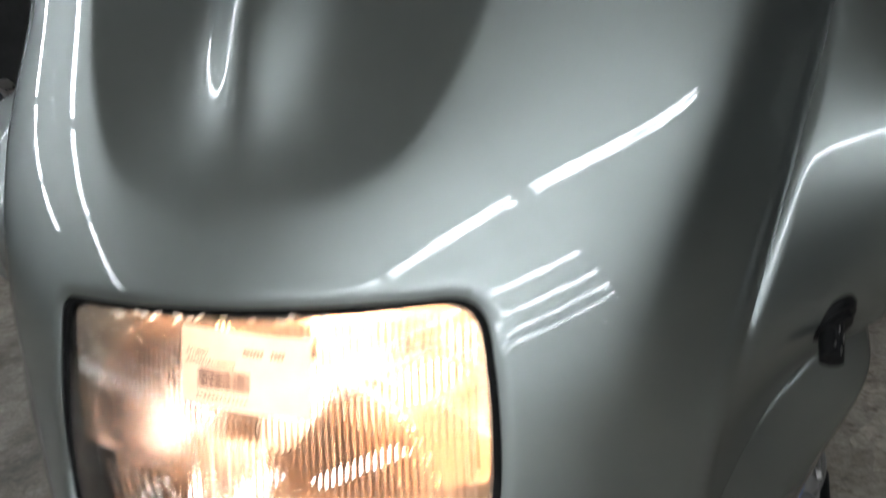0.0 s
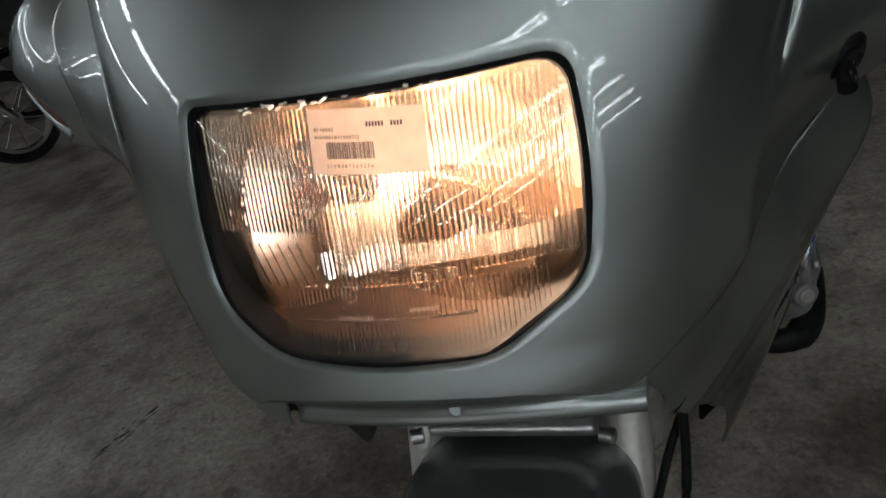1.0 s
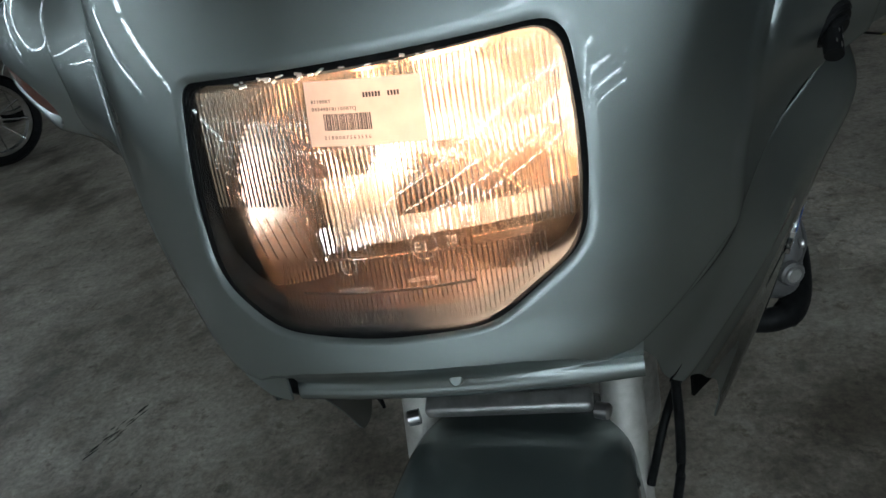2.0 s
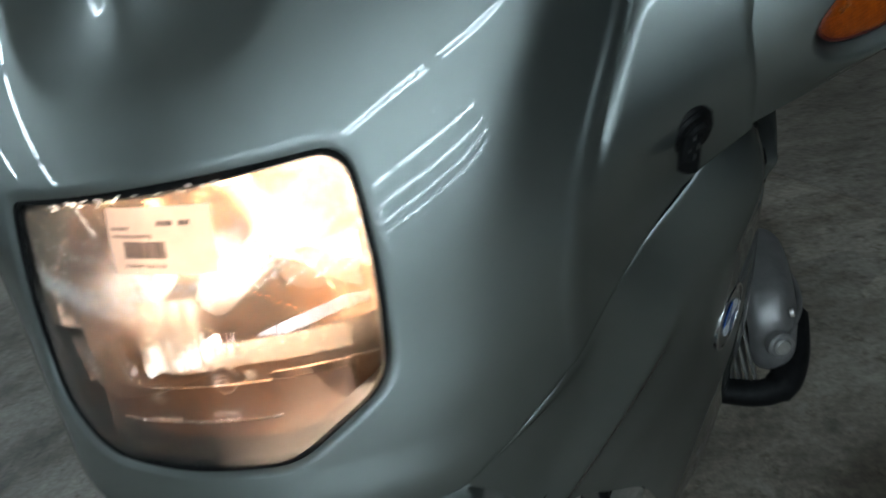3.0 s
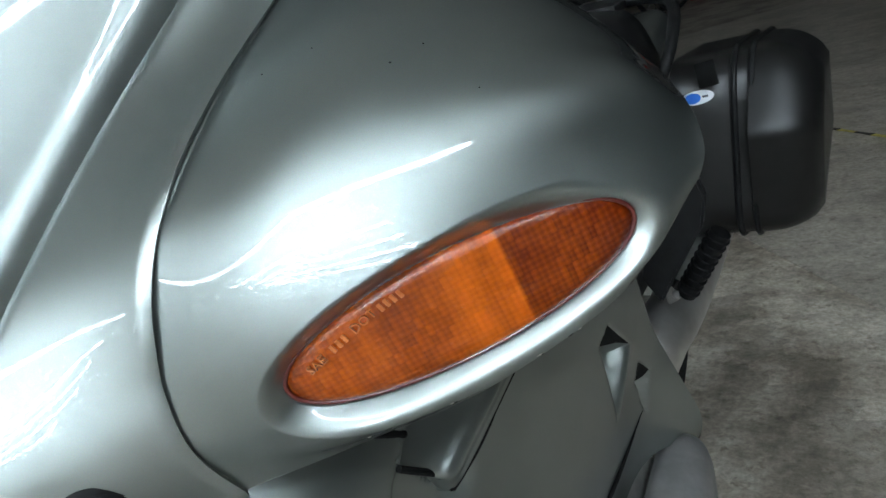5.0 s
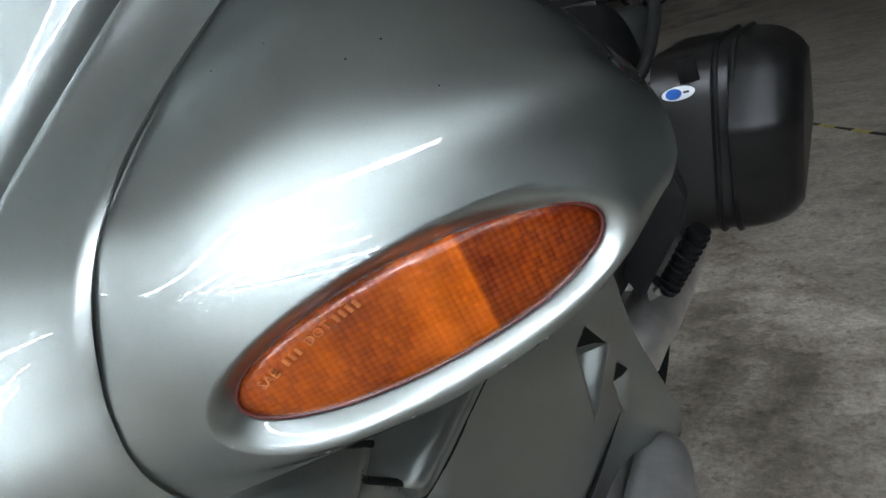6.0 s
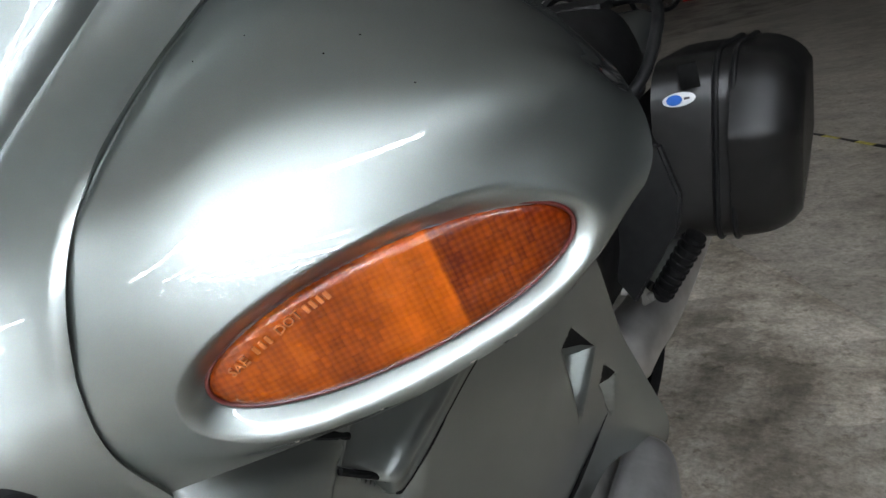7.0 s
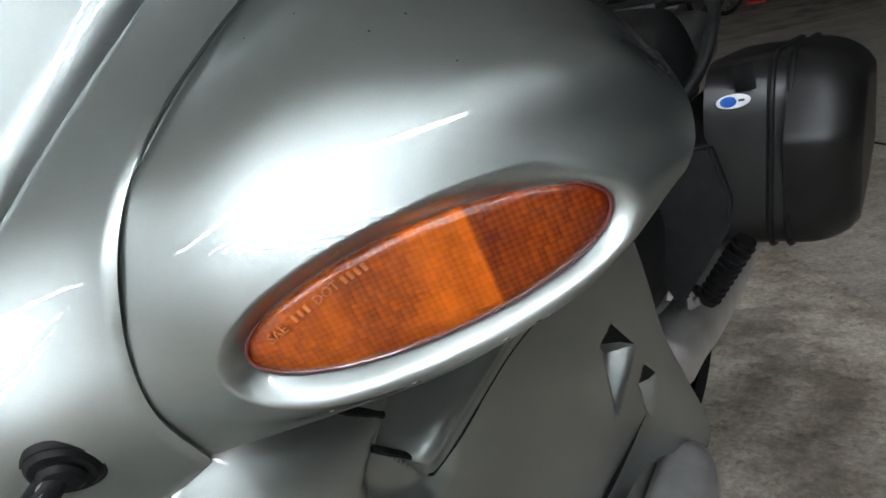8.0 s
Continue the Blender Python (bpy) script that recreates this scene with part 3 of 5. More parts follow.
def nose():
    n_a, n_r = 640, 100
    ang = np.linspace(-math.pi, math.pi, n_a, endpoint=False)
    r0, r1 = by_angle(LAMP_OUTLINE, LAMP_CENTRE, ang), by_angle(NOSE_OUTLINE, LAMP_CENTRE, ang)
    t = np.linspace(0, 1, n_r)[:, None] ** 0.9
    r = r0[None] * (1 - t) + r1[None] * t
    x, z = r * np.cos(ang)[None], LAMP_CENTRE[1] + r * np.sin(ang)[None]
    y = nose_y(x, z)
    # the lip rolls in round the lamp
    y = y + 0.0016 * (1 - smoothstep(0, 0.012, t)) * np.ones_like(x)
    # along the pods' seam the edge lies flush with them
    seam = np.array(POD[0])[:7]
    edge = hermite(seam[:, 2], seam[:, 1], z[-1])
    on = ((z[-1] > 0.905) & (z[-1] < 1.075) & (np.abs(x[-1]) > 0.29))[None]
    y = y + np.where(on, (edge - y[-1])[None], 0) * t**5
    y = y + 0.0014 * smoothstep(0.990, 1.0, t) ** 2 * np.ones_like(x)
    # the lower edge tucks in towards the side panels
    low = (smoothstep(0.105, 0.14, np.abs(x[-1])) * (1 - smoothstep(0.885, 0.90, z[-1])))[None]
    y = y + 0.0040 * low * smoothstep(0.955, 1.0, t) ** 2
    p = np.stack([x, y, z], 2)
    shell = part("nose_fairing", grid_bm(p, 0.004, wrap=True, flip=True), PAINT, bike, "silver-green metallic nose panel with chips and dust")
    # rounded lower edge towards the side panels
    for side in (1, -1):
        rim = [(side * (x_ + 0.0009), float(nose_y(x_, z_)) + 0.0030, z_ - 0.0014) for x_, z_ in NOSE_RIGHT[5:12]]
        part("edge_bead", tube_bm(curve_points(rim, 60), 0.0016, 8), PAINT, shell)
    return shell


nose_ob = nose()


# headlight: gasket, ribbed glass, mirrored bowl, bulbs
def lamp_y(x, z):
    return nose_y(x, z, False)


def mirror_y(x, z, axis, focal=0.027):
    """How far back a parabolic mirror lies at x, z, with its focus at the bulb and its beam along axis."""
    ax = np.array(axis) / np.linalg.norm(axis)
    lo, hi = np.full(np.shape(x), -0.10), np.full(np.shape(x), 0.20)
    for _ in range(40):
        y = (lo + hi) / 2
        d = np.stack([x - BULB_AT[0], y - BULB_AT[1], z - BULB_AT[2]], -1)
        outside = np.linalg.norm(d, axis=-1) > d @ ax + 2 * focal
        hi, lo = np.where(outside, y, hi), np.where(outside, lo, y)
    return (lo + hi) / 2


BULB_AT = (-0.012, 0.043, 0.903)


def headlight():
    root = empty("headlight")
    root.parent = bike
    ang = np.linspace(-math.pi, math.pi, 360, endpoint=False)
    r0 = by_angle(LAMP_OUTLINE, LAMP_CENTRE, ang)
    # gasket: a half-round rubber lip between panel and glass
    prof = [(0.0005, 0.006), (0.0, 0.0), (-0.0012, -0.0016), (-0.0044, -0.0016), (-0.0062, 0.0), (-0.0066, 0.008)]
    rows = []
    for dr, dy in prof:
        r = r0 + dr
        x, z = r * np.cos(ang), LAMP_CENTRE[1] + r * np.sin(ang)
        rows.append(np.stack([x, lamp_y(x, z) + dy, z], 1))
    part("gasket", grid_bm(np.array(rows), 0.0, wrap=True), DARK, root, "cracked black rubber gasket with flaking paint")
    # added ring that keeps the bulb's light out of the panel seams
    rows = []
    for dr, dy in ((0.002, 0.005), (0.002, 0.022), (-0.008, 0.022), (-0.0062, 0.0085)):
        r = r0 + dr
        x, z = r * np.cos(ang), LAMP_CENTRE[1] + r * np.sin(ang)
        rows.append(np.stack([x, lamp_y(x, z) + dy, z], 1))
    part("leak_ring", grid_bm(np.array(rows), 0.0, wrap=True), DARK, root, "black ring added behind the gasket to stop light leaking")
    # glass with vertical flutes in the upper field
    n_r, n_a = 90, 640
    ang2 = np.linspace(-math.pi, math.pi, n_a, endpoint=False)
    rr = by_angle(LAMP_OUTLINE, LAMP_CENTRE, ang2) - 0.0032
    t = np.linspace(0.004, 1, n_r)[:, None]
    x, z = t * rr[None] * np.cos(ang2)[None], LAMP_CENTRE[1] + t * rr[None] * np.sin(ang2)[None]
    y = lamp_y(x, z) + 0.002
    outer = np.stack([x, y, z], 2)
    bm = grid_bm(outer, 0.0022, wrap=True, flip=True)
    glass = part("lens", bm, LENS_GLASS, root, "clear moulded glass lens with fine upright flutes")
    glass.visible_shadow = False
    # bowl: a parabolic mirror about the bulb, one upper field tilted up and out to show brighter, with plain walls
    # round it
    ts = np.linspace(1.0, 0.004, 70)[:, None]
    bx, bz = ts * (rr - 0.003)[None] * np.cos(ang2)[None], LAMP_CENTRE[1] + ts * (rr - 0.003)[None] * np.sin(ang2)[None]
    field = smoothstep(-0.035, 0.015, bx) * smoothstep(0.892, 0.902, bz)
    by = mirror_y(bx, bz, (0.0, -1.0, 0.0)) * (1 - field) + mirror_y(bx, bz, (0.33, -0.92, 0.20)) * field
    by = np.clip(by, 0.004 + lamp_y(bx, bz) * 0.55, 0.09)
    bowl = grid_bm(np.stack([bx, by, bz], 2), 0.0, wrap=True)
    part("reflector", bowl, REFLECTOR, root, "mirrored lamp bowl, its unlit lower part coloured dark brown")
    wx, wz = (rr - 0.003) * np.cos(ang2), LAMP_CENTRE[1] + (rr - 0.003) * np.sin(ang2)
    front = lamp_y(wx, wz) + 0.008
    wall = np.stack([np.stack([wx, front + (by[0] + 0.004 - front) * k, wz], 1) for k in np.linspace(0.06, 1, 8)], 0)
    part("bowl_wall", grid_bm(wall, 0.0, wrap=True), BRONZE, root, "tarnished brown walls of the lamp bowl")
    # flutes: thin upright prisms on the inside of the glass
    pitch = 0.0033
    for k in np.arange(-0.112, 0.112, pitch):
        low = 0.913 if k < -0.045 else (0.880 if k < 0.05 else 0.884)
        rib = part("flute", tube_bm([(k, float(lamp_y(k, z)) + 0.0035, z) for z in np.linspace(0.981, low, 12)], 0.0016, 6), GLASS, root)
        rib.visible_shadow = False
    for k in np.arange(-0.074, 0.092, 0.0030):
        foot = 0.8285 + 0.45 * max(abs(k - 0.004) - 0.052, 0.0)
        rib = part("flute", tube_bm([(k, float(lamp_y(k, z)) + 0.0050, z) for z in np.linspace(0.8785, foot, 9)], 0.00145, 6), GLASS, root)
        rib.visible_shadow = False
    for k in range(7):
        x0 = -0.094 + 0.0075 * k
        rib = part("flute", tube_bm([(x0 + 0.010 * f, float(lamp_y(x0 + 0.010 * f, 0.906 - 0.026 * f)) + 0.0032, 0.906 - 0.026 * f) for f in np.linspace(0, 1, 6)], 0.0011, 6), GLASS, root)
        rib.visible_shadow = False
    # fields of small spreading prisms behind the flutes
    for x0, x1, z0, z1, n in ((-0.034, 0.010, 0.886, 0.926, 9), (0.010, 0.096, 0.888, 0.900, 18)):
        wide = (x1 - x0) / n
        for k in range(n):
            mid = x0 + (k + 0.5) * wide
            edge = [[(mid + wide * u, float(lamp_y(mid + wide * u, z)) + 0.0085 - 0.0012 * (1 - 4 * u * u), z) for u in np.linspace(-0.48, 0.48, 5)] for z in np.linspace(z1, z0, 5)]
            prism = part("prism", grid_bm(np.array(edge), 0.0012), SPREADING, root)
            prism.visible_shadow = False
    # bulb and its shield, parking bulb
    part("bulb", tube_bm(curve_points([(-0.012, 0.060, 0.903), (-0.012, 0.043, 0.903), (-0.012, 0.026, 0.903)], 8), [0.0078] * 7 + [0.005], 16), BULB, root, "glowing warm halogen bulb")
    hood = [[(-0.012 + 0.0130 * math.cos(radians(g)), y, 0.903 + 0.0130 * math.sin(radians(g))) for g in np.linspace(112, 312, 22)] for y in np.linspace(0.004, 0.075, 6)]
    part("bulb_shield", grid_bm(np.array(hood), 0.0012), DARK, root, "small dark shield beside the bulb")
    part("parking_bulb", tube_bm([(-0.031, 0.010, 0.868), (-0.033, -0.022, 0.874)], [0.0045, 0.004], 10), PILOT, root, "small cold-white parking bulb")
    return root


headlight()


# ---- mirror pods with turn signals ----
def text_bm(body, height, matrix, depth=0.0004):
    """Letters in the built-in font, as a flat solid on the matrix's plane, starting at its origin."""
    cu = bpy.data.curves.new("letters", "FONT")
    cu.body, cu.size, cu.extrude = body, height * 1.4, depth / 2
    cu.resolution_u = 2
    ob = bpy.data.objects.new("letters", cu)
    scene.collection.objects.link(ob)
    dg = bpy.context.evaluated_depsgraph_get()
    me = ob.evaluated_get(dg).to_mesh()
    bm = bmesh.new()
    bm.from_mesh(me)
    ob.evaluated_get(dg).to_mesh_clear()
    bpy.data.objects.remove(ob)
    bpy.data.curves.remove(cu)
    bm.transform(matrix)
    return bm


SIG_C, SIG_A, SIG_B = np.array((0.4021, 0.1835, 0.9730)), np.array((0.1103, 0.0820, 0.0290)), np.array((-0.0072, -0.0096, 0.0545))
SIG_U = SIG_A / np.linalg.norm(SIG_A)
SIG_N = np.cross(SIG_U, SIG_B)
SIG_N = SIG_N / np.linalg.norm(SIG_N)
if SIG_N[1] > 0:
    SIG_N = -SIG_N
SIG_V = np.cross(SIG_N, SIG_U)
if SIG_V[2] < 0:
    SIG_V = -SIG_V
SIG_L, SIG_H = 0.0702, 0.0223


LENS_MARKS = [("SAE", -0.0585, 0.0035), ("|", -0.0475, 0.0070), ("|", -0.0447, 0.0078), ("|", -0.0420, 0.0086), ("DOT", -0.0375, 0.0100), ("|", -0.0255, 0.0128), ("|", -0.0228, 0.0133), ("|", -0.0200, 0.0137), ("|", -0.0172, 0.0141)]


def pod(side):
    root_grid = cage(POD, 360, 400)
    d = root_grid - SIG_C
    a, b = d @ SIG_U, d @ SIG_V
    # bowl round the lens: a crisp outer rim, then a flank down to the lens
    inner = np.sqrt((a / SIG_L) ** 2 + (b / SIG_H) ** 2)
    outer = np.sqrt(((a - 0.0010) / 0.0825) ** 2 + ((b + 0.0025) / 0.0345) ** 2)
    w = np.clip((1 - outer) / np.maximum(1 - outer / np.maximum(inner, 1e-6), 1e-3), 0, 1)
    w = np.where(inner < 1, 1.0, w)
    w = w * w * (3 - 2 * w) * 0.25 + w * 0.75
    plane = d @ SIG_N
    target = root_grid - SIG_N * (plane + 0.005 - 0.0055 * smoothstep(-0.02, 0.02, b))[..., None]
    deep = 1 - smoothstep(0.86, 0.97, inner)
    shaped = root_grid * (1 - w[..., None]) + (target - SIG_N * (0.016 * deep)[..., None]) * w[..., None]
    mirror = side < 0
    body = part("mirror_pod", grid_bm(shaped, 0.0035, mirror=mirror, flip=FLIP_POD), PAINT, bike, "silver-green mirror housing, dusty with small chips")
    bead = [tuple(np.array(q) * (side, 1, 1)) for q in curve_points([(x - 0.0004, y + 0.0010, z) for x, y, z in POD[0]], 80)]
    part("edge_bead", tube_bm(bead, 0.0011, 8), PAINT, body)
    # lens: an elliptical amber cap with prism squares
    n_r, n_a = 60, 220
    t = np.linspace(0.002, 1, n_r)[:, None]
    ang = np.linspace(0, 2 * math.pi, n_a, endpoint=False)[None]
    la, lb = t * SIG_L * np.cos(ang), t * SIG_H * np.sin(ang)
    # blunter outer end
    dome = 0.0008 * (1 - t**2) + 0.0048 * np.sqrt(np.maximum(1 - t**9, 0))
    p = SIG_C + la[..., None] * SIG_U + lb[..., None] * SIG_V + (dome - 0.002)[..., None] * SIG_N
    bm = grid_bm(p, 0.0, wrap=True, mirror=mirror, flip=FLIP_LENS)
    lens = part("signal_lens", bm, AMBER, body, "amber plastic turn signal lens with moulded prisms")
    for text, a0, b0 in LENS_MARKS:
        up = float(b0)
        o = SIG_C + a0 * SIG_U + up * SIG_V + 0.0036 * SIG_N
        ux, vx, nx = [Vector(tuple(v * np.array((side, 1, 1)))) for v in (SIG_U, SIG_V, SIG_N)]
        tilt = 0.30
        e1, e2 = (ux + vx * tilt).normalized() * side, (vx - ux * tilt).normalized()
        o = Vector(tuple(o * np.array((side, 1, 1))))
        m = Matrix(((e1.x, e2.x, nx.x, o.x), (e1.y, e2.y, nx.y, o.y), (e1.z, e2.z, nx.z, o.z), (0, 0, 0, 1)))
        if text == "|":
            bm = box_bm((0.0016, 0.0034, 0.0007), (0.001, 0.0017, 0), bevel=0.0002, segments=1)
            bm.transform(m)
        else:
            bm = text_bm(text, 0.0036, m, 0.0012)
        part("moulded_letter", bm, AMBER_LIT, lens, smooth=False)
    # rubber seal round the lens
    ring = [tuple((SIG_C + (SIG_L + 0.0002) * math.cos(k) * SIG_U + (SIG_H + 0.0002) * math.sin(k) * SIG_V - 0.0006 * SIG_N) * (side, 1, 1)) for k in np.linspace(0, 2 * math.pi, 120)]
    part("lens_seal", tube_bm(ring, 0.0009, 8, cap=False), SEAL, body, "dark red-brown lens edge")
    return body


FLIP_POD, FLIP_LENS = False, False
for side in (1, -1):
    pod(side)

# ---- side panels ----
SY = [-0.06, 0.00, 0.05, 0.10, 0.16, 0.23, 0.33, 0.45, 0.58, 0.66, 0.74]
SZ = [0.46, 0.55, 0.63, 0.72, 0.80, 0.86, 0.93]
SX = [
    [0.00, 0.05, 0.09, 0.130, 0.170, 0.205, 0.245, 0.272, 0.285, 0.302, 0.318],
    [0.03, 0.08, 0.12, 0.155, 0.198, 0.237, 0.275, 0.292, 0.300, 0.328, 0.352],
    [0.06, 0.11, 0.15, 0.185, 0.225, 0.264, 0.298, 0.312, 0.318, 0.335, 0.346],
    [0.09, 0.150, 0.190, 0.223, 0.257, 0.287, 0.314, 0.328, 0.330, 0.330, 0.330],
    [0.10, 0.172, 0.213, 0.250, 0.286, 0.310, 0.328, 0.336, 0.335, 0.328, 0.318],
    [0.11, 0.172, 0.206, 0.246, 0.305, 0.319, 0.330, 0.336, 0.333, 0.324, 0.310],
    [0.12, 0.174, 0.198, 0.222, 0.276, 0.294, 0.306, 0.318, 0.320, 0.310, 0.300],
]


def side_x(y, z):
    """How far out the side panel stands at y, z."""
    y, z = np.asarray(y, float), np.asarray(z, float)
    cols = np.stack([hermite(SY, row, y.ravel()) for row in SX], 0)
    k, zz = np.array(SZ), np.clip(z.ravel(), SZ[0], SZ[-1])
    step = (cols[1:] - cols[:-1]) / (k[1:] - k[:-1])[:, None]
    slope = np.concatenate([step[:1], (step[1:] + step[:-1]) / 2, step[-1:]])
    i, n = np.clip(np.searchsorted(k, zz, side="right") - 1, 0, len(k) - 2), np.arange(zz.size)
    h = k[i + 1] - k[i]
    u = (zz - k[i]) / h
    out = (2 * u**3 - 3 * u**2 + 1) * cols[i, n] + (u**3 - 2 * u**2 + u) * h * slope[i, n] + (-2 * u**3 + 3 * u**2) * cols[i + 1, n] + (u**3 - u**2) * h * slope[i + 1, n]
    out = out.reshape(y.shape)
    # a soft shoulder runs down towards the chin
    dy, dz = y - 0.03, z - 0.734
    along, off = (dy * 0.66 + dz * 0.75), (-dy * 0.75 + dz * 0.66)
    out = out + 0.42 * (0.016 - np.sqrt(off**2 + 0.004**2)) * np.exp(-(off / 0.035) ** 2) * smoothstep(-0.06, -0.01, along) * (1 - smoothstep(0.06, 0.14, along))
    return out


# the panel's upper edge follows the nose's lower edge, then runs back under the pod
LIP = [(x, float(nose_y(x, z)), z) for x, z in NOSE_RIGHT[5:13]]
SIDE_TOP = [(y + 0.001, z - 0.0040) for _, y, z in LIP[:7]] + [(0.152, 0.900), (0.19, 0.9115), (0.27, 0.917), (0.36, 0.919), (0.445, 0.915), (0.525, 0.905)]
SIDE_LOW = [(-0.030, 0.783), (-0.014, 0.758), (0.000, 0.730), (0.019, 0.709), (0.050, 0.688), (0.090, 0.648), (0.134, 0.604), (0.168, 0.552), (0.200, 0.495), (0.30, 0.460), (0.44, 0.494), (0.60, 0.560), (0.742, 0.485)]


PANEL = []


def out_x(y, z):
    """How far out the finished panel stands at y, z."""
    d = np.hypot(PANEL[0][:, 1] - y, PANEL[0][:, 2] - z)
    k = np.argsort(d)[:4]
    if d[k[0]] > 0.008:
        return float(side_x(np.array([y]), np.array([z]))[0])
    w = 1 / (d[k] + 1e-5)
    return float((PANEL[0][k, 0] * w).sum() / w.sum())


def inside(poly, y, z):
    """How deep each point lies inside a polygon (positive inside, negative outside)."""
    p = np.array(poly)
    q = np.roll(p, -1, 0)
    best, odd = np.full(y.shape, 9.0), np.zeros(y.shape, bool)
    for (ay, az), (by, bz) in zip(p, q):
        ey, ez = by - ay, bz - az
        f = np.clip(((y - ay) * ey + (z - az) * ez) / (ey * ey + ez * ez), 0, 1)
        best = np.minimum(best, np.hypot(y - ay - f * ey, z - az - f * ez))
        if abs(ez) > 1e-9:
            odd ^= ((az > z) != (bz > z)) & (y < ay + ey * (z - az) / ez)
    return np.where(odd, best, -best)


# the chute of the air outlet: its upper edge, its fold and its lower edge, from the front end backwards
CHUTE_TOP = [(0.2165, 0.8625), (0.229, 0.8730), (0.248, 0.886), (0.278, 0.900), (0.32, 0.912), (0.38, 0.920)]
CHUTE_FOLD = [(0.2440, 0.8365), (0.262, 0.8440), (0.290, 0.8535), (0.3265, 0.8640), (0.375, 0.8730), (0.44, 0.8760)]
CHUTE_LOW = [(0.2530, 0.8190), (0.2739, 0.8261), (0.3017, 0.8384), (0.340, 0.8501), (0.3917, 0.8552), (0.455, 0.8580)]
POCKET = [(0.2175, 0.868), (0.2055, 0.8585), (0.1991, 0.8467), (0.2015, 0.8317), (0.214, 0.815), (0.234, 0.802), (0.2538, 0.7968), (0.270, 0.806), (0.276, 0.826)]
# each vent: the corners of its mouth, and the point where its scoop runs out
VENTS = [([(0.488, 0.791), (0.543, 0.741), (0.508, 0.763), (0.464, 0.785)], (0.497, 0.690)), ([(0.570, 0.704), (0.601, 0.676), (0.584, 0.679), (0.556, 0.691)], (0.590, 0.628))]


def side_panel(side):
    nu, nv = 380, 230
    u = np.linspace(0, len(SIDE_TOP) - 1, nu)
    top, low = hermite(np.arange(len(SIDE_TOP)), SIDE_TOP, u), hermite(np.arange(len(SIDE_LOW)), SIDE_LOW, u)
    t = np.linspace(0, 1, nv)[None, :, None] ** 1.15
    yz = top[:, None] * (1 - t) + low[:, None] * t
    y, z = yz[..., 0], yz[..., 1]
    x = side_x(y, z)
    # a little proud of the nose along the seam
    seam = np.array(LIP[:7])
    gap = seam[:, 0] - side_x(seam[:, 1], seam[:, 2]) - 0.0010
    want = np.interp(u, np.arange(7), gap)
    want = np.convolve(np.pad(want, 12, mode="edge"), np.ones(25) / 25, mode="valid")
    fade = (1 - smoothstep(5.4, 7.2, u))[:, None]
    x = x + want[:, None] * fade * (1 - smoothstep(0.0, 0.30, t[..., 0])) ** 2
    # rolled upper edge
    x = x - 0.0010 * (1 - smoothstep(0.0, 0.004, t[..., 0])) ** 2
    if side > 0:
        PANEL.append(np.stack([x, y, z], 2).reshape(-1, 3))
    # pocket under the chute's front end, then the trough in which the chute lies
    d = inside(POCKET, y, z)
    x = x - 0.0100 * smoothstep(-0.0015, 0.016, d)
    d = inside(CHUTE_TOP + [tuple(np.array(l) + (np.array(f) - np.array(l)) * 0.22) for f, l in zip(CHUTE_FOLD, CHUTE_LOW)][::-1], y, z)
    x = x - 0.024 * smoothstep(-0.0012, 0.0012, d)
    # scoops: steepest at the mouth, faceted, running out to a point
    for mouth, tip in VENTS:
        fan = [mouth[3], mouth[0], mouth[1], tip]
        d = inside(fan, y, z)
        cy, cz = (mouth[0][0] + mouth[2][0]) / 2, (mouth[0][1] + mouth[2][1]) / 2
        run = np.clip(((y - cy) * (tip[0] - cy) + (z - cz) * (tip[1] - cz)) / ((tip[0] - cy) ** 2 + (tip[1] - cz) ** 2), 0, 1)
        x = x - np.minimum(np.maximum(d + 0.001, 0) * 1.9, 0.026) * (1 - 0.5 * run)
    p = np.stack([x, y, z], 2)
    body = part("side_fairing", grid_bm(p, 0.0014, mirror=side < 0, flip=FLIP_SIDE), PAINT, bike, "silver-green side panel with vents and scuffs")
    for mouth, _ in VENTS:
        bm = bmesh.new()
        cy, cz = np.mean(mouth, 0)
        pts = [(cy + (q[0] - cy) * 1.04, cz + (q[1] - cz) * 1.04) for q in mouth]
        pts = [(float(side_x(np.array([a]), np.array([b]))[0]) + 0.0006, a, b) for a, b in pts]
        n = len(pts)
        v = [bm.verts.new((side * x_, y_, z_)) for x_, y_, z_ in pts] + [bm.verts.new((side * (x_ - 0.05), y_, z_)) for x_, y_, z_ in pts]
        bm.faces.new(v[:n])
        bm.faces.new(v[n:][::-1])
        for k in range(n):
            bm.faces.new((v[k], v[n + k], v[n + (k + 1) % n], v[(k + 1) % n]))
        bmesh.ops.recalc_face_normals(bm, faces=list(bm.faces))
        part("vent_mouth", bm, DARK, body, "black vent opening", smooth=False)
    if side > 0:
        # a crack in the panel's front lobe
        crack = [(out_x(a, b) + 0.0006, a, b) for a, b in ((0.016, 0.748), (0.010, 0.736), (0.004, 0.728), (-0.002, 0.727))]
        part("crack", tube_bm(crack, [0.0003, 0.0009, 0.0017, 0.0004], 6), DARK, body, "short black crack in the panel")
    # dark strip that closes the joint under the nose
    back = [(side * (x_ - 0.007), y_ + 0.008, z_ - 0.003) for x_, y_, z_ in LIP[2:-1]]
    part("joint_strip", tube_bm(curve_points(back, 40), 0.0065, 8), DARK, body)
    return body


FLIP_SIDE = False
side_parts = {side: side_panel(side) for side in (1, -1)}

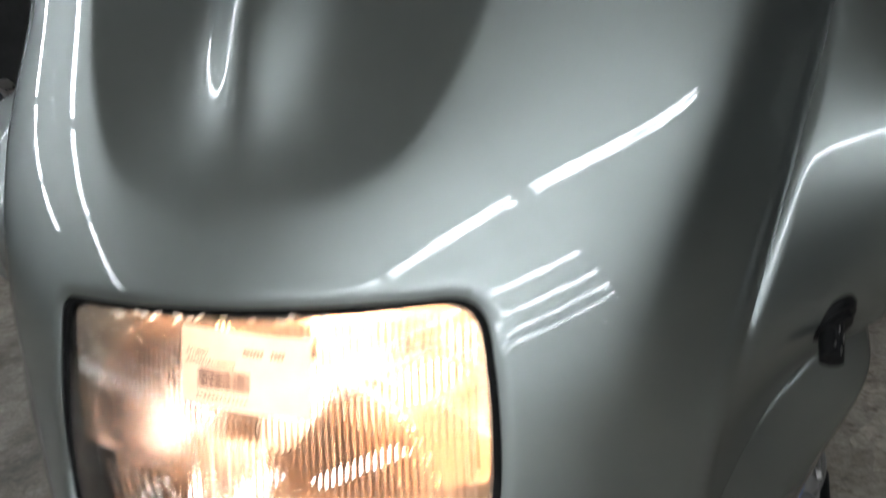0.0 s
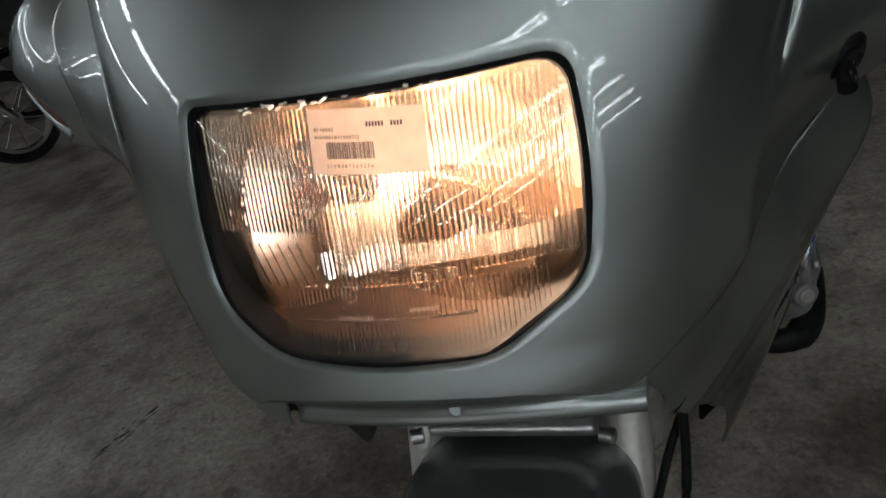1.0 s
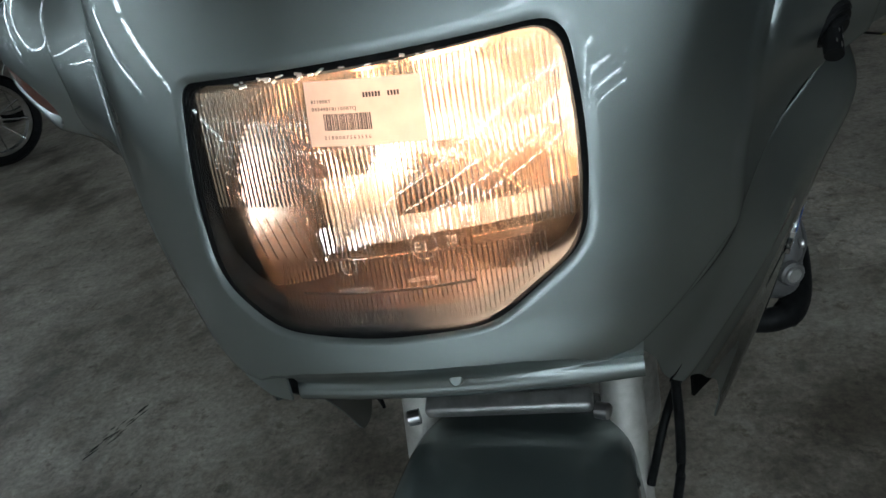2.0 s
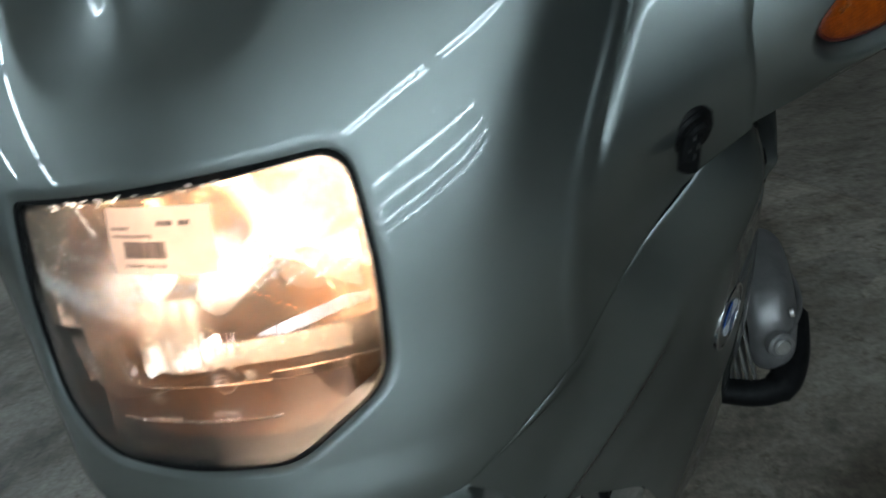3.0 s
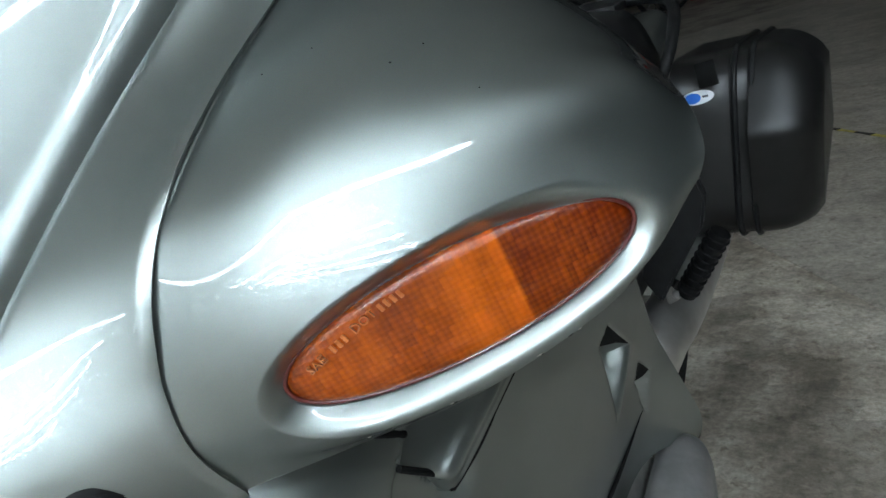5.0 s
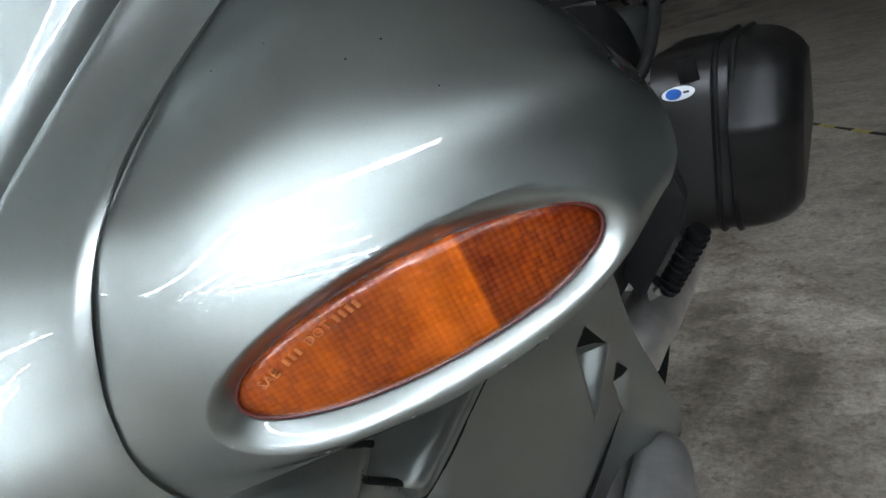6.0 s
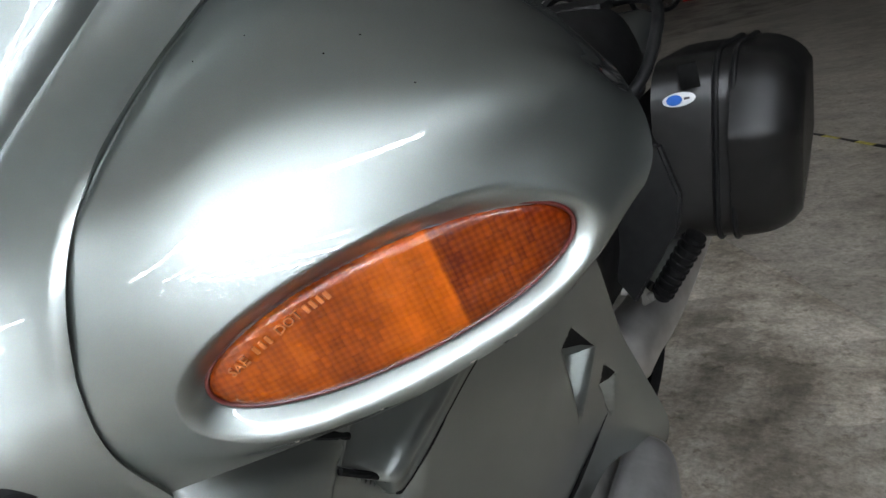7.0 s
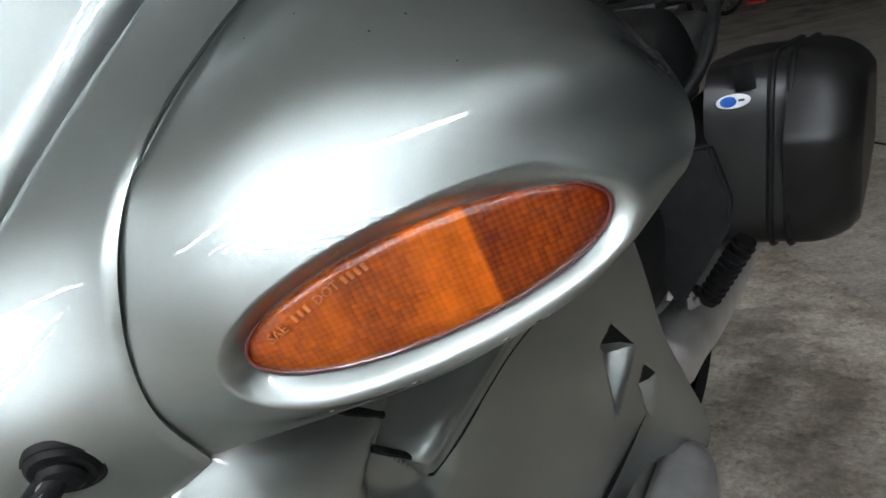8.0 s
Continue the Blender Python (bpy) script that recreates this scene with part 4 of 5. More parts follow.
# emblem: enamel disc in a chromed rim, quartered blue and white
def emblem(side):
    o, r = Vector((0.2795, 0.216, 0.716)), 0.026
    front, rear, low, high = out_x(o.y - r, o.z), out_x(o.y + r, o.z), out_x(o.y, o.z - r), out_x(o.y, o.z + r)
    nrm = Vector((1.0, -(rear - front) / (2 * r), -0.8 * (high - low) / (2 * r))).normalized()
    # seated on the panel's highest points under the rim
    rise = []
    for a in np.linspace(0, 2 * math.pi, 12, endpoint=False):
        dy, dz = r * math.cos(a), r * math.sin(a)
        rise.append(out_x(o.y + dy, o.z + dz) + (nrm.y * dy + nrm.z * dz) / nrm.x)
    o.x = 0.6 * max(rise) + 0.4 * float(np.mean(rise)) - 0.0006
    m = frame_at(o, nrm)
    if side < 0:
        m = Matrix.Diagonal((-1, 1, 1, 1)) @ m
    p = side_parts[side]
    part("emblem", disc_bm(0.0285, 0.003, m, 48, 0.001), BLACK_ENAMEL, p, "round black enamel emblem disc")
    part("emblem_rim", disc_bm(0.030, 0.0036, m, 48, 0.0008, inner=0.0275), CHROME, p, "bright metal emblem rim")
    for k in range(4):
        bm = bmesh.new()
        a0 = k * math.pi / 2
        c = bm.verts.new(m @ Vector((0, 0, 0.0034)))
        arc = [bm.verts.new(m @ Vector((0.0165 * math.cos(a0 + i * math.pi / 20), 0.0165 * math.sin(a0 + i * math.pi / 20), 0.0034))) for i in range(11)]
        for a, b in zip(arc, arc[1:]):
            bm.faces.new((c, a, b))
        r = bmesh.ops.extrude_face_region(bm, geom=list(bm.faces))
        bmesh.ops.translate(bm, verts=[v for v in r["geom"] if isinstance(v, bmesh.types.BMVert)], vec=(m.to_3x3() @ Vector((0, 0, 0.0005))))
        part("quarter", bm, WHITE if k % 2 == 0 else BLUE, p, smooth=False)
    return p


for side in (1, -1):
    emblem(side)


# chin bar under the lamp
def chin():
    cols = []
    for x in np.linspace(-0.0895, 0.1385, 13):
        f = (x / 0.1385) ** 2
        yt, zt, yb, zb = -0.0725 + 0.030 * f, 0.8130 - 0.019 * f, -0.060 + 0.016 * f, 0.7825 - 0.005 * f
        cols.append([(x, yt + 0.006, zt + 0.008), (x, yt, zt), (x, 0.5 * (yt + yb) + 0.004, 0.45 * zt + 0.55 * zb), (x, yb - 0.002, zb + 0.005), (x, yb - 0.003, zb), (x, yb + 0.002, zb - 0.004), (x, yb + 0.014, zb - 0.004), (x, yb + 0.035, zb + 0.002)])
    part("chin_strip", grid_bm(cage(cols, 80, 60), 0.003, flip=FLIP_CHIN), PAINT, bike, "silver-green chin strip under the headlight")
    # the nose panel's own tongue beside the strip's short end
    tongue = []
    for x in np.linspace(-0.132, -0.0905, 8):
        top = float(np.interp(-x, [a for a, _ in NOSE_RIGHT[2:7]], [b for _, b in NOSE_RIGHT[2:7]])) + 0.003
        low = 0.7845 + 0.30 * max(-x - 0.108, 0.0)
        tongue.append([(x, float(nose_y(x, top)) + 0.0030 - 0.004 * f, top + (low - top) * f) for f in np.linspace(0, 1, 6)])
    part("chin_tongue", grid_bm(np.array(tongue), 0.002, flip=FLIP_CHIN), PAINT, bike, "silver-green tongue of the nose panel")
    part("chin_screw", disc_bm(0.0045, 0.003, frame_at((0.0245, -0.0625, 0.7915), (0, -1, 0.5)), 20, 0.001), PAINT, bike)


FLIP_CHIN = False
chin()


# forks, brace, front fender and wheel
def front_end():
    for s in (1, -1):
        part("fork_leg", tube_bm([(s * 0.110, 0.32, 0.84), (s * 0.110, 0.225, 0.65), (s * 0.110, 0.166, 0.533), (s * 0.110, 0.01, 0.225)], [0.0215, 0.0225, 0.0225, 0.0225], 28), FORK, bike, "grey enamelled fork leg")
    part("fork_brace", box_bm((0.17, 0.022, 0.016), (0, 0.128, 0.592), Euler((radians(20), 0, 0)), 0.005, 3), ALU, bike, "cast aluminium fork brace with bolts")
    for s in (1, -1):
        part("brace_bolt", disc_bm(0.008, 0.014, frame_at((s * 0.088, 0.112, 0.594), (s * 1.0, -0.3, 0)), 16, 0.002), STEEL, bike)
    # fender: an arched shell over the tyre
    rows = []
    for a in np.linspace(-62, 118, 13):
        c, s_ = math.cos(radians(a)), math.sin(radians(a))
        row = []
        for k in np.linspace(-1, 1, 9):
            r = 0.362 - 0.095 * abs(k) ** 3.2
            w = 0.124 * math.sin(k * math.pi / 2) * (1.0 - 0.25 * smoothstep(60, 120, np.array(abs(a - 20.0))))
            row.append((float(w), 0.01 - r * math.sin(radians(a)) * 1.0, 0.225 + r * c))
        rows.append(row)
    part("front_fender", grid_bm(cage(rows, 70, 60), 0.003, flip=FLIP_FENDER), PAINT_SHADED, bike, "glossy silver-green front fender, coloured darker for the shade under the nose")
    ty = bmesh.new()
    prof = [(0.235, -0.05), (0.27, -0.062), (0.295, -0.05), (0.305, 0.0), (0.295, 0.05), (0.27, 0.062), (0.235, 0.05)]
    ang = np.linspace(0, 2 * math.pi, 64, endpoint=False)
    for name, y, mat in (("front_wheel", 0.01, RUBBER), ("rear_wheel", 1.535, RUBBER)):
        k = 1.0 if name == "front_wheel" else 1.25
        g = np.array([[(w * k, y + r * math.sin(a), 0.225 + r * math.cos(a)) for a in ang] for r, w in prof])
        wheel = part(name, grid_bm(g, 0.0, wrap=True), mat, bike, "black rubber tyre on a cast wheel")
        rim = bmesh.new()
        disc_bm(0.237, 0.09, frame_at((-0.045, y, 0.225), (1, 0, 0)), 48, 0.006, inner=0.20, bm=rim)
        disc_bm(0.05, 0.11, frame_at((-0.055, y, 0.225), (1, 0, 0)), 32, 0.006, bm=rim)
        for j in range(6):
            a = j * math.pi / 3
            tube_bm([(0, y + 0.04 * math.sin(a), 0.225 + 0.04 * math.cos(a)), (0, y + 0.205 * math.sin(a), 0.225 + 0.205 * math.cos(a))], 0.017, 10, bm=rim)
        part("rim", rim, ALU, wheel, "cast aluminium wheel")
    part("brake_hose", tube_bm(curve_points([(0.155, 0.16, 0.72), (0.163, 0.15, 0.60), (0.160, 0.12, 0.50), (0.14, 0.09, 0.42)], 20), 0.005, 10), RUBBER, bike, "black rubber brake hose")
    part("brake_hose", tube_bm(curve_points([(0.20, 0.28, 0.62), (0.178, 0.20, 0.585), (0.150, 0.15, 0.54), (0.13, 0.12, 0.48)], 20), 0.0045, 10), RUBBER, bike, "black rubber brake hose")


FLIP_FENDER = False
front_end()


# inner body: dark liner, engine and tank
def body():
    rows = [[(s * w, y, z) for s, z in ((-1, 0.50), (-1, 0.70), (-0.93, 0.86), (-0.5, 0.94), (0.5, 0.94), (0.93, 0.86), (1, 0.70), (1, 0.50))] for y, w in ((0.225, 0.185), (0.30, 0.235), (0.45, 0.275), (0.62, 0.27), (0.74, 0.22))]
    part("inner_liner", grid_bm(cage(rows, 24, 40), 0.004, flip=True), DARK, bike, "black inner fairing liner")
    part("engine_block", box_bm((0.30, 0.42, 0.34), (0, 0.60, 0.42), None, 0.04, 4), ALU, bike, "grey cast engine block")
    rows = [[(s * w, y, z0 + dz) for s, dz in ((-1.0, 0.0), (-1.0, 0.10), (-0.6, 0.19), (0.0, 0.21), (0.6, 0.19), (1.0, 0.10), (1.0, 0.0))] for y, w, z0 in ((0.42, 0.10, 0.86), (0.55, 0.19, 0.84), (0.72, 0.20, 0.80), (0.90, 0.14, 0.74))]
    part("fuel_tank", grid_bm(cage(rows, 30, 40), 0.004, flip=True), PAINT, bike, "silver-green fuel tank")
    # windscreen edge and dash behind the nose
    part("dash", box_bm((0.44, 0.20, 0.10), (0, 0.36, 1.06), Euler((radians(-20), 0, 0)), 0.03, 3), PLASTIC, bike, "black dash panel")


body()


# boxer cylinder on each side, with fins and guard
def cylinder(side):
    root = empty("cylinder")
    root.parent = bike
    m = Matrix.Diagonal((side, 1, 1, 1))

    def put(name, bm, mat, label=""):
        bm.transform(m)
        if side < 0:
            bmesh.ops.reverse_faces(bm, faces=list(bm.faces))
        part(name, bm, mat, root, label)

    put("barrel", box_bm((0.13, 0.16, 0.14), (0.22, 0.575, 0.465), Euler((0, radians(-8), 0)), 0.03, 4), ALU, "finned aluminium barrel")
    for k in range(9):
        put("fin", box_bm((0.0035, 0.185 - 0.004 * k, 0.165), (0.226 + 0.0095 * k, 0.575, 0.468), Euler((0, radians(-6), 0)), 0.0012, 1), ALU)
    rows = []
    for x, k in ((0.306, 0.86), (0.316, 0.98), (0.334, 1.0), (0.350, 0.94), (0.362, 0.76), (0.369, 0.42), (0.371, 0.02)):
        row = []
        for a in np.linspace(0, 2 * math.pi, 25)[:-1]:
            c, s_ = math.cos(a), math.sin(a)
            ry, rz = 0.088 * k, 0.062 * k
            e = 0.60
            row.append((x, 0.592 + ry * math.copysign(abs(c) ** e, c), 0.480 + rz * math.copysign(abs(s_) ** e, s_) + 0.10 * ry / 0.100 * 0.30 * c))
        rows.append(row)
    g = hermite(np.arange(7), np.array(rows), np.linspace(0, 6, 30))
    put("head_cover", grid_bm(g, 0.0, wrap=True, flip=True), COVER, "grey painted cylinder head cover")
    for y, z in ((0.520, 0.500), (0.640, 0.512), (0.60, 0.432)):
        put("cover_bolt", disc_bm(0.0065, 0.006, frame_at((0.357, y, z), (1, 0, 0.1)), 14, 0.0015), STEEL)
    put("cover_rib", tube_bm(curve_points([(0.352, 0.508, 0.470), (0.3725, 0.56, 0.478), (0.3725, 0.61, 0.490), (0.350, 0.660, 0.498)], 24), 0.004, 8), COVER)
    put("plug_cap", disc_bm(0.018, 0.012, frame_at((0.340, 0.502, 0.466), (0.45, -1, 0.1)), 28, 0.003), COVER, "round plug cap")
    put("plug_recess", disc_bm(0.011, 0.0135, frame_at((0.340, 0.501, 0.466), (0.45, -1, 0.1)), 20, 0.002), ALU)
    pts = curve_points([(0.255, 0.488, 0.404), (0.310, 0.484, 0.398), (0.342, 0.502, 0.399), (0.360, 0.545, 0.412), (0.368, 0.605, 0.438), (0.368, 0.650, 0.460)], 30)
    put("head_guard", tube_bm(pts, [0.018] * 10 + [0.021] * 14 + [0.014] * 6, 14), RUBBER, "black plastic crash guard under the head")
    return root


for side in (1, -1):
    cylinder(side)


# rubber plug with a stub on the strip beside each lamp
def grommet():
    e = 1e-3
    x, z = 0.2730, 0.928
    y = float(nose_y(x, z, False))
    nrm = Vector((float(nose_y(x + e, z, False)) - y, -e, float(nose_y(x, z + e, False)) - y)) / e
    nrm = Vector((nrm.x, -1, nrm.z)).normalized()
    m = frame_at(Vector((x, y, z)) - nrm * 0.002, nrm)
    root = part("grommet", disc_bm(0.0153, 0.007, m, 48, 0.003), RUBBER, bike, "black rubber grommet with a broken stub")
    part("grommet_cup", disc_bm(0.0170, 0.005, m, 48, 0.002), RUBBER, root)
    o = m @ Vector((0, 0, 0.003))
    d = (Vector((0.270, 0.075, 0.914)) - o).normalized()
    part("grommet_hub", disc_bm(0.009, 0.0105, m, 32, 0.002), RUBBER, root)
    stub = part("stub", tube_bm([o, o + d * 0.012, o + d * 0.026], [0.0062, 0.0062, 0.0058], 16), PLASTIC, root, "scratched black plastic stub")
    side_way = d.cross(Vector((0.4, -0.8, 0.3))).normalized()
    for along, off, size in ((0.010, 0.10, 0.0045), (0.014, -0.35, 0.0060), (0.019, 0.45, 0.0035), (0.022, -0.05, 0.0050)):
        up = (side_way * math.sin(off) + side_way.cross(d) * math.cos(off)) * 0.0060
        if up.y > 0:
            up = -up
        a = o + d * along + up
        part("scrape", tube_bm([a - d * size * 0.5, a, a + d * size * 0.5], [0.0001, 0.0006, 0.0001], 6), STEEL, stub, "pale scrape")


grommet()


# the blade-shaped air outlet under each pod
CHUTE_SECTION = [(-0.25, -0.020), (0.0, -0.0165), (0.45, -0.0075), (0.80, -0.0005), (0.93, 0.0035), (1.04, 0.0050), (1.15, 0.0045), (1.5, 0.0015), (1.82, -0.0004), (1.92, -0.0022), (1.96, -0.006), (1.97, -0.014)]


def blade(side):
    rows = []
    ends = list(zip(CHUTE_TOP, CHUTE_FOLD, CHUTE_LOW))
    first = [tuple(np.array(a) + (np.array(b) - np.array(c)) * 0.02) for a, b, c in zip(ends[0], ends[0], ends[1])]
    for n, (a, f, l) in enumerate([first] + ends):
        a, f, l = np.array(a), np.array(f), np.array(l)
        row = []
        for k, g in CHUTE_SECTION:
            q = a + (f - a) * k if k <= 1 else f + (l - f) * (k - 1)
            row.append((out_x(*q) + (g if n else min(g, 0.0) - 0.010), *q))
        rows.append(row)
    g = cage(rows, 130, 130)
    ob = part("air_blade", grid_bm(g, 0.003, mirror=side < 0, flip=FLIP_BLADE), PAINT, bike, "silver-green air outlet blade below the mirror")
    flat = g.reshape(-1, 3)

    def over(y, z):
        d = np.hypot(flat[:, 1] - y, flat[:, 2] - z)
        k = int(np.argmin(d))
        return max(float(flat[k, 0]) if d[k] < 0.004 else 0.0, out_x(y, z))

    def seam(name, pts, radius, label, sink=0.0):
        line = [(side * (over(y, z) - sink), y, z) for y, z in curve_points(pts, 40)]
        part(name, tube_bm(line, radius, 8), DARK, ob, label)

    seam("panel_gap", [(0.2155, 0.8605)] + [(0.2440, 0.8335), (0.2505, 0.8195)] + [tuple(q) for q in CHUTE_LOW], [0.0021] * 24 + [0.0016] * 16, "narrow dark gap between panels", -0.0002)
    line = [(side * (out_x(y, z) - 0.0016), y, z) for y, z in curve_points(CHUTE_TOP, 50)]
    part("panel_edge", tube_bm(line, 0.0022, 10), PAINT, ob)
    seam("slot", [(0.199, 0.8945), (0.213, 0.8835), (0.2295, 0.8715)], [0.0010 + 0.0024 * math.sin(math.pi * (0.15 + 0.7 * k / 39)) for k in range(40)], "dark slot in the panel", 0.0004)
    seam("panel_slit", [(0.580, 0.641), (0.538, 0.629), (0.495, 0.6245), (0.451, 0.619), (0.41, 0.606), (0.37, 0.585)], [0.0008 + 0.0034 * math.sin(math.pi * k / 39) for k in range(40)], "dark slit above the cylinder", -0.0008)


FLIP_BLADE = False
for side in (1, -1):
    blade(side)


# ---- rear of the machine ----
def seat():
    rows = [[(s * w, y, z + dz * 0.09) for s, dz in ((-1, -1.0), (-1, -0.2), (-0.7, 0.8), (0, 1.0), (0.7, 0.8), (1, -0.2), (1, -1.0))] for y, w, z in ((0.84, 0.13, 0.78), (0.98, 0.19, 0.80), (1.14, 0.20, 0.85), (1.34, 0.19, 0.88), (1.52, 0.16, 0.88), (1.64, 0.10, 0.87))]
    part("seat", grid_bm(cage(rows, 50, 40), 0.01, flip=True), PLASTIC, bike, "black vinyl dual seat")
    rows = [[(w, y, z) for w, z in ((0.19, 0.80), (0.225, 0.70), (0.215, 0.60), (0.18, 0.52))] for y in (0.74, 0.95, 1.15, 1.4, 1.6)]
    for side in (1, -1):
        part("rear_side_panel", grid_bm(cage(rows, 20, 20), 0.004, mirror=side < 0, flip=False), PLASTIC, bike, "matt black rear side cover")
        pts = curve_points([(side * 0.17, 1.16, 0.80), (side * 0.235, 1.20, 0.86), (side * 0.255, 1.26, 0.93), (side * 0.235, 1.36, 0.965), (side * 0.17, 1.50, 0.97), (side * 0.08, 1.60, 0.965)], 30)
        part("grab_rail", tube_bm(pts, 0.011, 12), PLASTIC, bike, "black grab rail")
        strip = curve_points([(side * 0.262, 1.06, 0.735), (side * 0.272, 1.07, 0.715), (side * 0.277, 1.08, 0.69), (side * 0.278, 1.085, 0.66)], 12)
        part("trim_strip", tube_bm(strip, [0.002] + [0.006] * 10 + [0.003], 8), ALU, bike, "small curved aluminium trim")
    part("luggage_rack", box_bm((0.20, 0.24, 0.02), (0, 1.60, 0.965), None, 0.006, 2), PLASTIC, bike, "black luggage rack")
    part("tail", box_bm((0.26, 0.30, 0.14), (0, 1.74, 0.84), Euler((radians(6), 0, 0)), 0.05, 4), PAINT, bike, "silver-green tail section")


seat()


def pannier(side):
    root = empty("pannier")
    root.parent = bike
    # inner shell and lid as rounded boxes along the machine
    def shell(x0, x1, bulge, inset):
        rows = []
        for k in np.linspace(0, 1, 9):
            x = x0 + (x1 - x0) * k
            g = 1 - inset * k**3 - (0.04 * smoothstep(0.85, 1.0, np.array(k)) if bulge else 0)
            if bulge:
                ring = rounded([(1.335, 0.495, 0.10), (1.80, 0.505, 0.13), (1.80, 0.828 - 0.030 * k * k, 0.12), (1.350, 0.866 - 0.030 * k * k, 0.09), (1.272, 0.725, 0.04)], 6)
            else:
                ring = rounded([(1.30 + 0.02 * k, 0.492, 0.11), (1.80, 0.505, 0.13), (1.80, 0.828, 0.12), (1.29 + 0.045 * k, 0.866, 0.09)], 6)
            c = ring.mean(0)
            ring = c + (ring - c) * float(g)
            tilt = 0.06
            rows.append([(x + (z - 0.69) * tilt, y, z) for y, z in ring])
        last = np.array(rows[-1])
        c = last.mean(0)
        for s in (0.85, 0.5, 0.02):
            r = c + (last - c) * s
            r[:, 0] += (1 - s) * (0.012 if bulge else 0)
            rows.append([tuple(v) for v in r])
        return np.array(rows)

    def put(name, bm, mat, label=""):
        if side < 0:
            bm.transform(Matrix.Diagonal((-1, 1, 1, 1)))
            bmesh.ops.reverse_faces(bm, faces=list(bm.faces))
        return part(name, bm, mat, root, label)

    put("shell", grid_bm(shell(0.215, 0.348, False, -0.01), 0.0, wrap=True, flip=True), CASE, "textured black pannier shell")
    put("lid", grid_bm(shell(0.348, 0.462, True, 0.18), 0.0, wrap=True, flip=True), CASE, "textured black pannier lid")
    ring = rounded([(1.313, 0.490, 0.11), (1.803, 0.503, 0.13), (1.803, 0.830, 0.12), (1.318, 0.868, 0.09)], 6)
    for dx in (0.322, 0.352):
        pts = [(dx + (z - 0.69) * 0.06, y, z) for y, z in ring]
        put("rim_band", tube_bm(pts + pts[:1], 0.006, 8, cap=False, up=(1, 0.02, 0.05)), PLASTIC, "black rubber band round the pannier's joint")
    put("latch", box_bm((0.034, 0.004, 0.045), (0.292, 1.2935, 0.838), Euler((0, radians(-6), 0)), 0.0015, 2), DARK, "recessed latch opening")
    # oval sticker
    mm = Matrix.Translation((0.272, 1.2935, 0.799)) @ Matrix.Rotation(radians(90), 4, "X") @ Matrix.Rotation(radians(5), 4, "Z")
    put("sticker", disc_bm(1.0, 0.001, mm @ Matrix.Diagonal((0.029, 0.0125, 1, 1)), 40), WHITE, "oval white sticker with a blue mark")
    put("sticker_mark", disc_bm(1.0, 0.0016, mm @ Matrix.Translation((-0.008, 0, 0)) @ Matrix.Diagonal((0.014, 0.0095, 1, 1)), 32), BLUE)
    put("sticker_bar", box_bm((0.010, 0.004, 0.0006), (0, 0, 0), mm @ Matrix.Translation((0.014, 0.0, 0.0016))), INK)
    return root


for side in (1, -1):
    pannier(side)


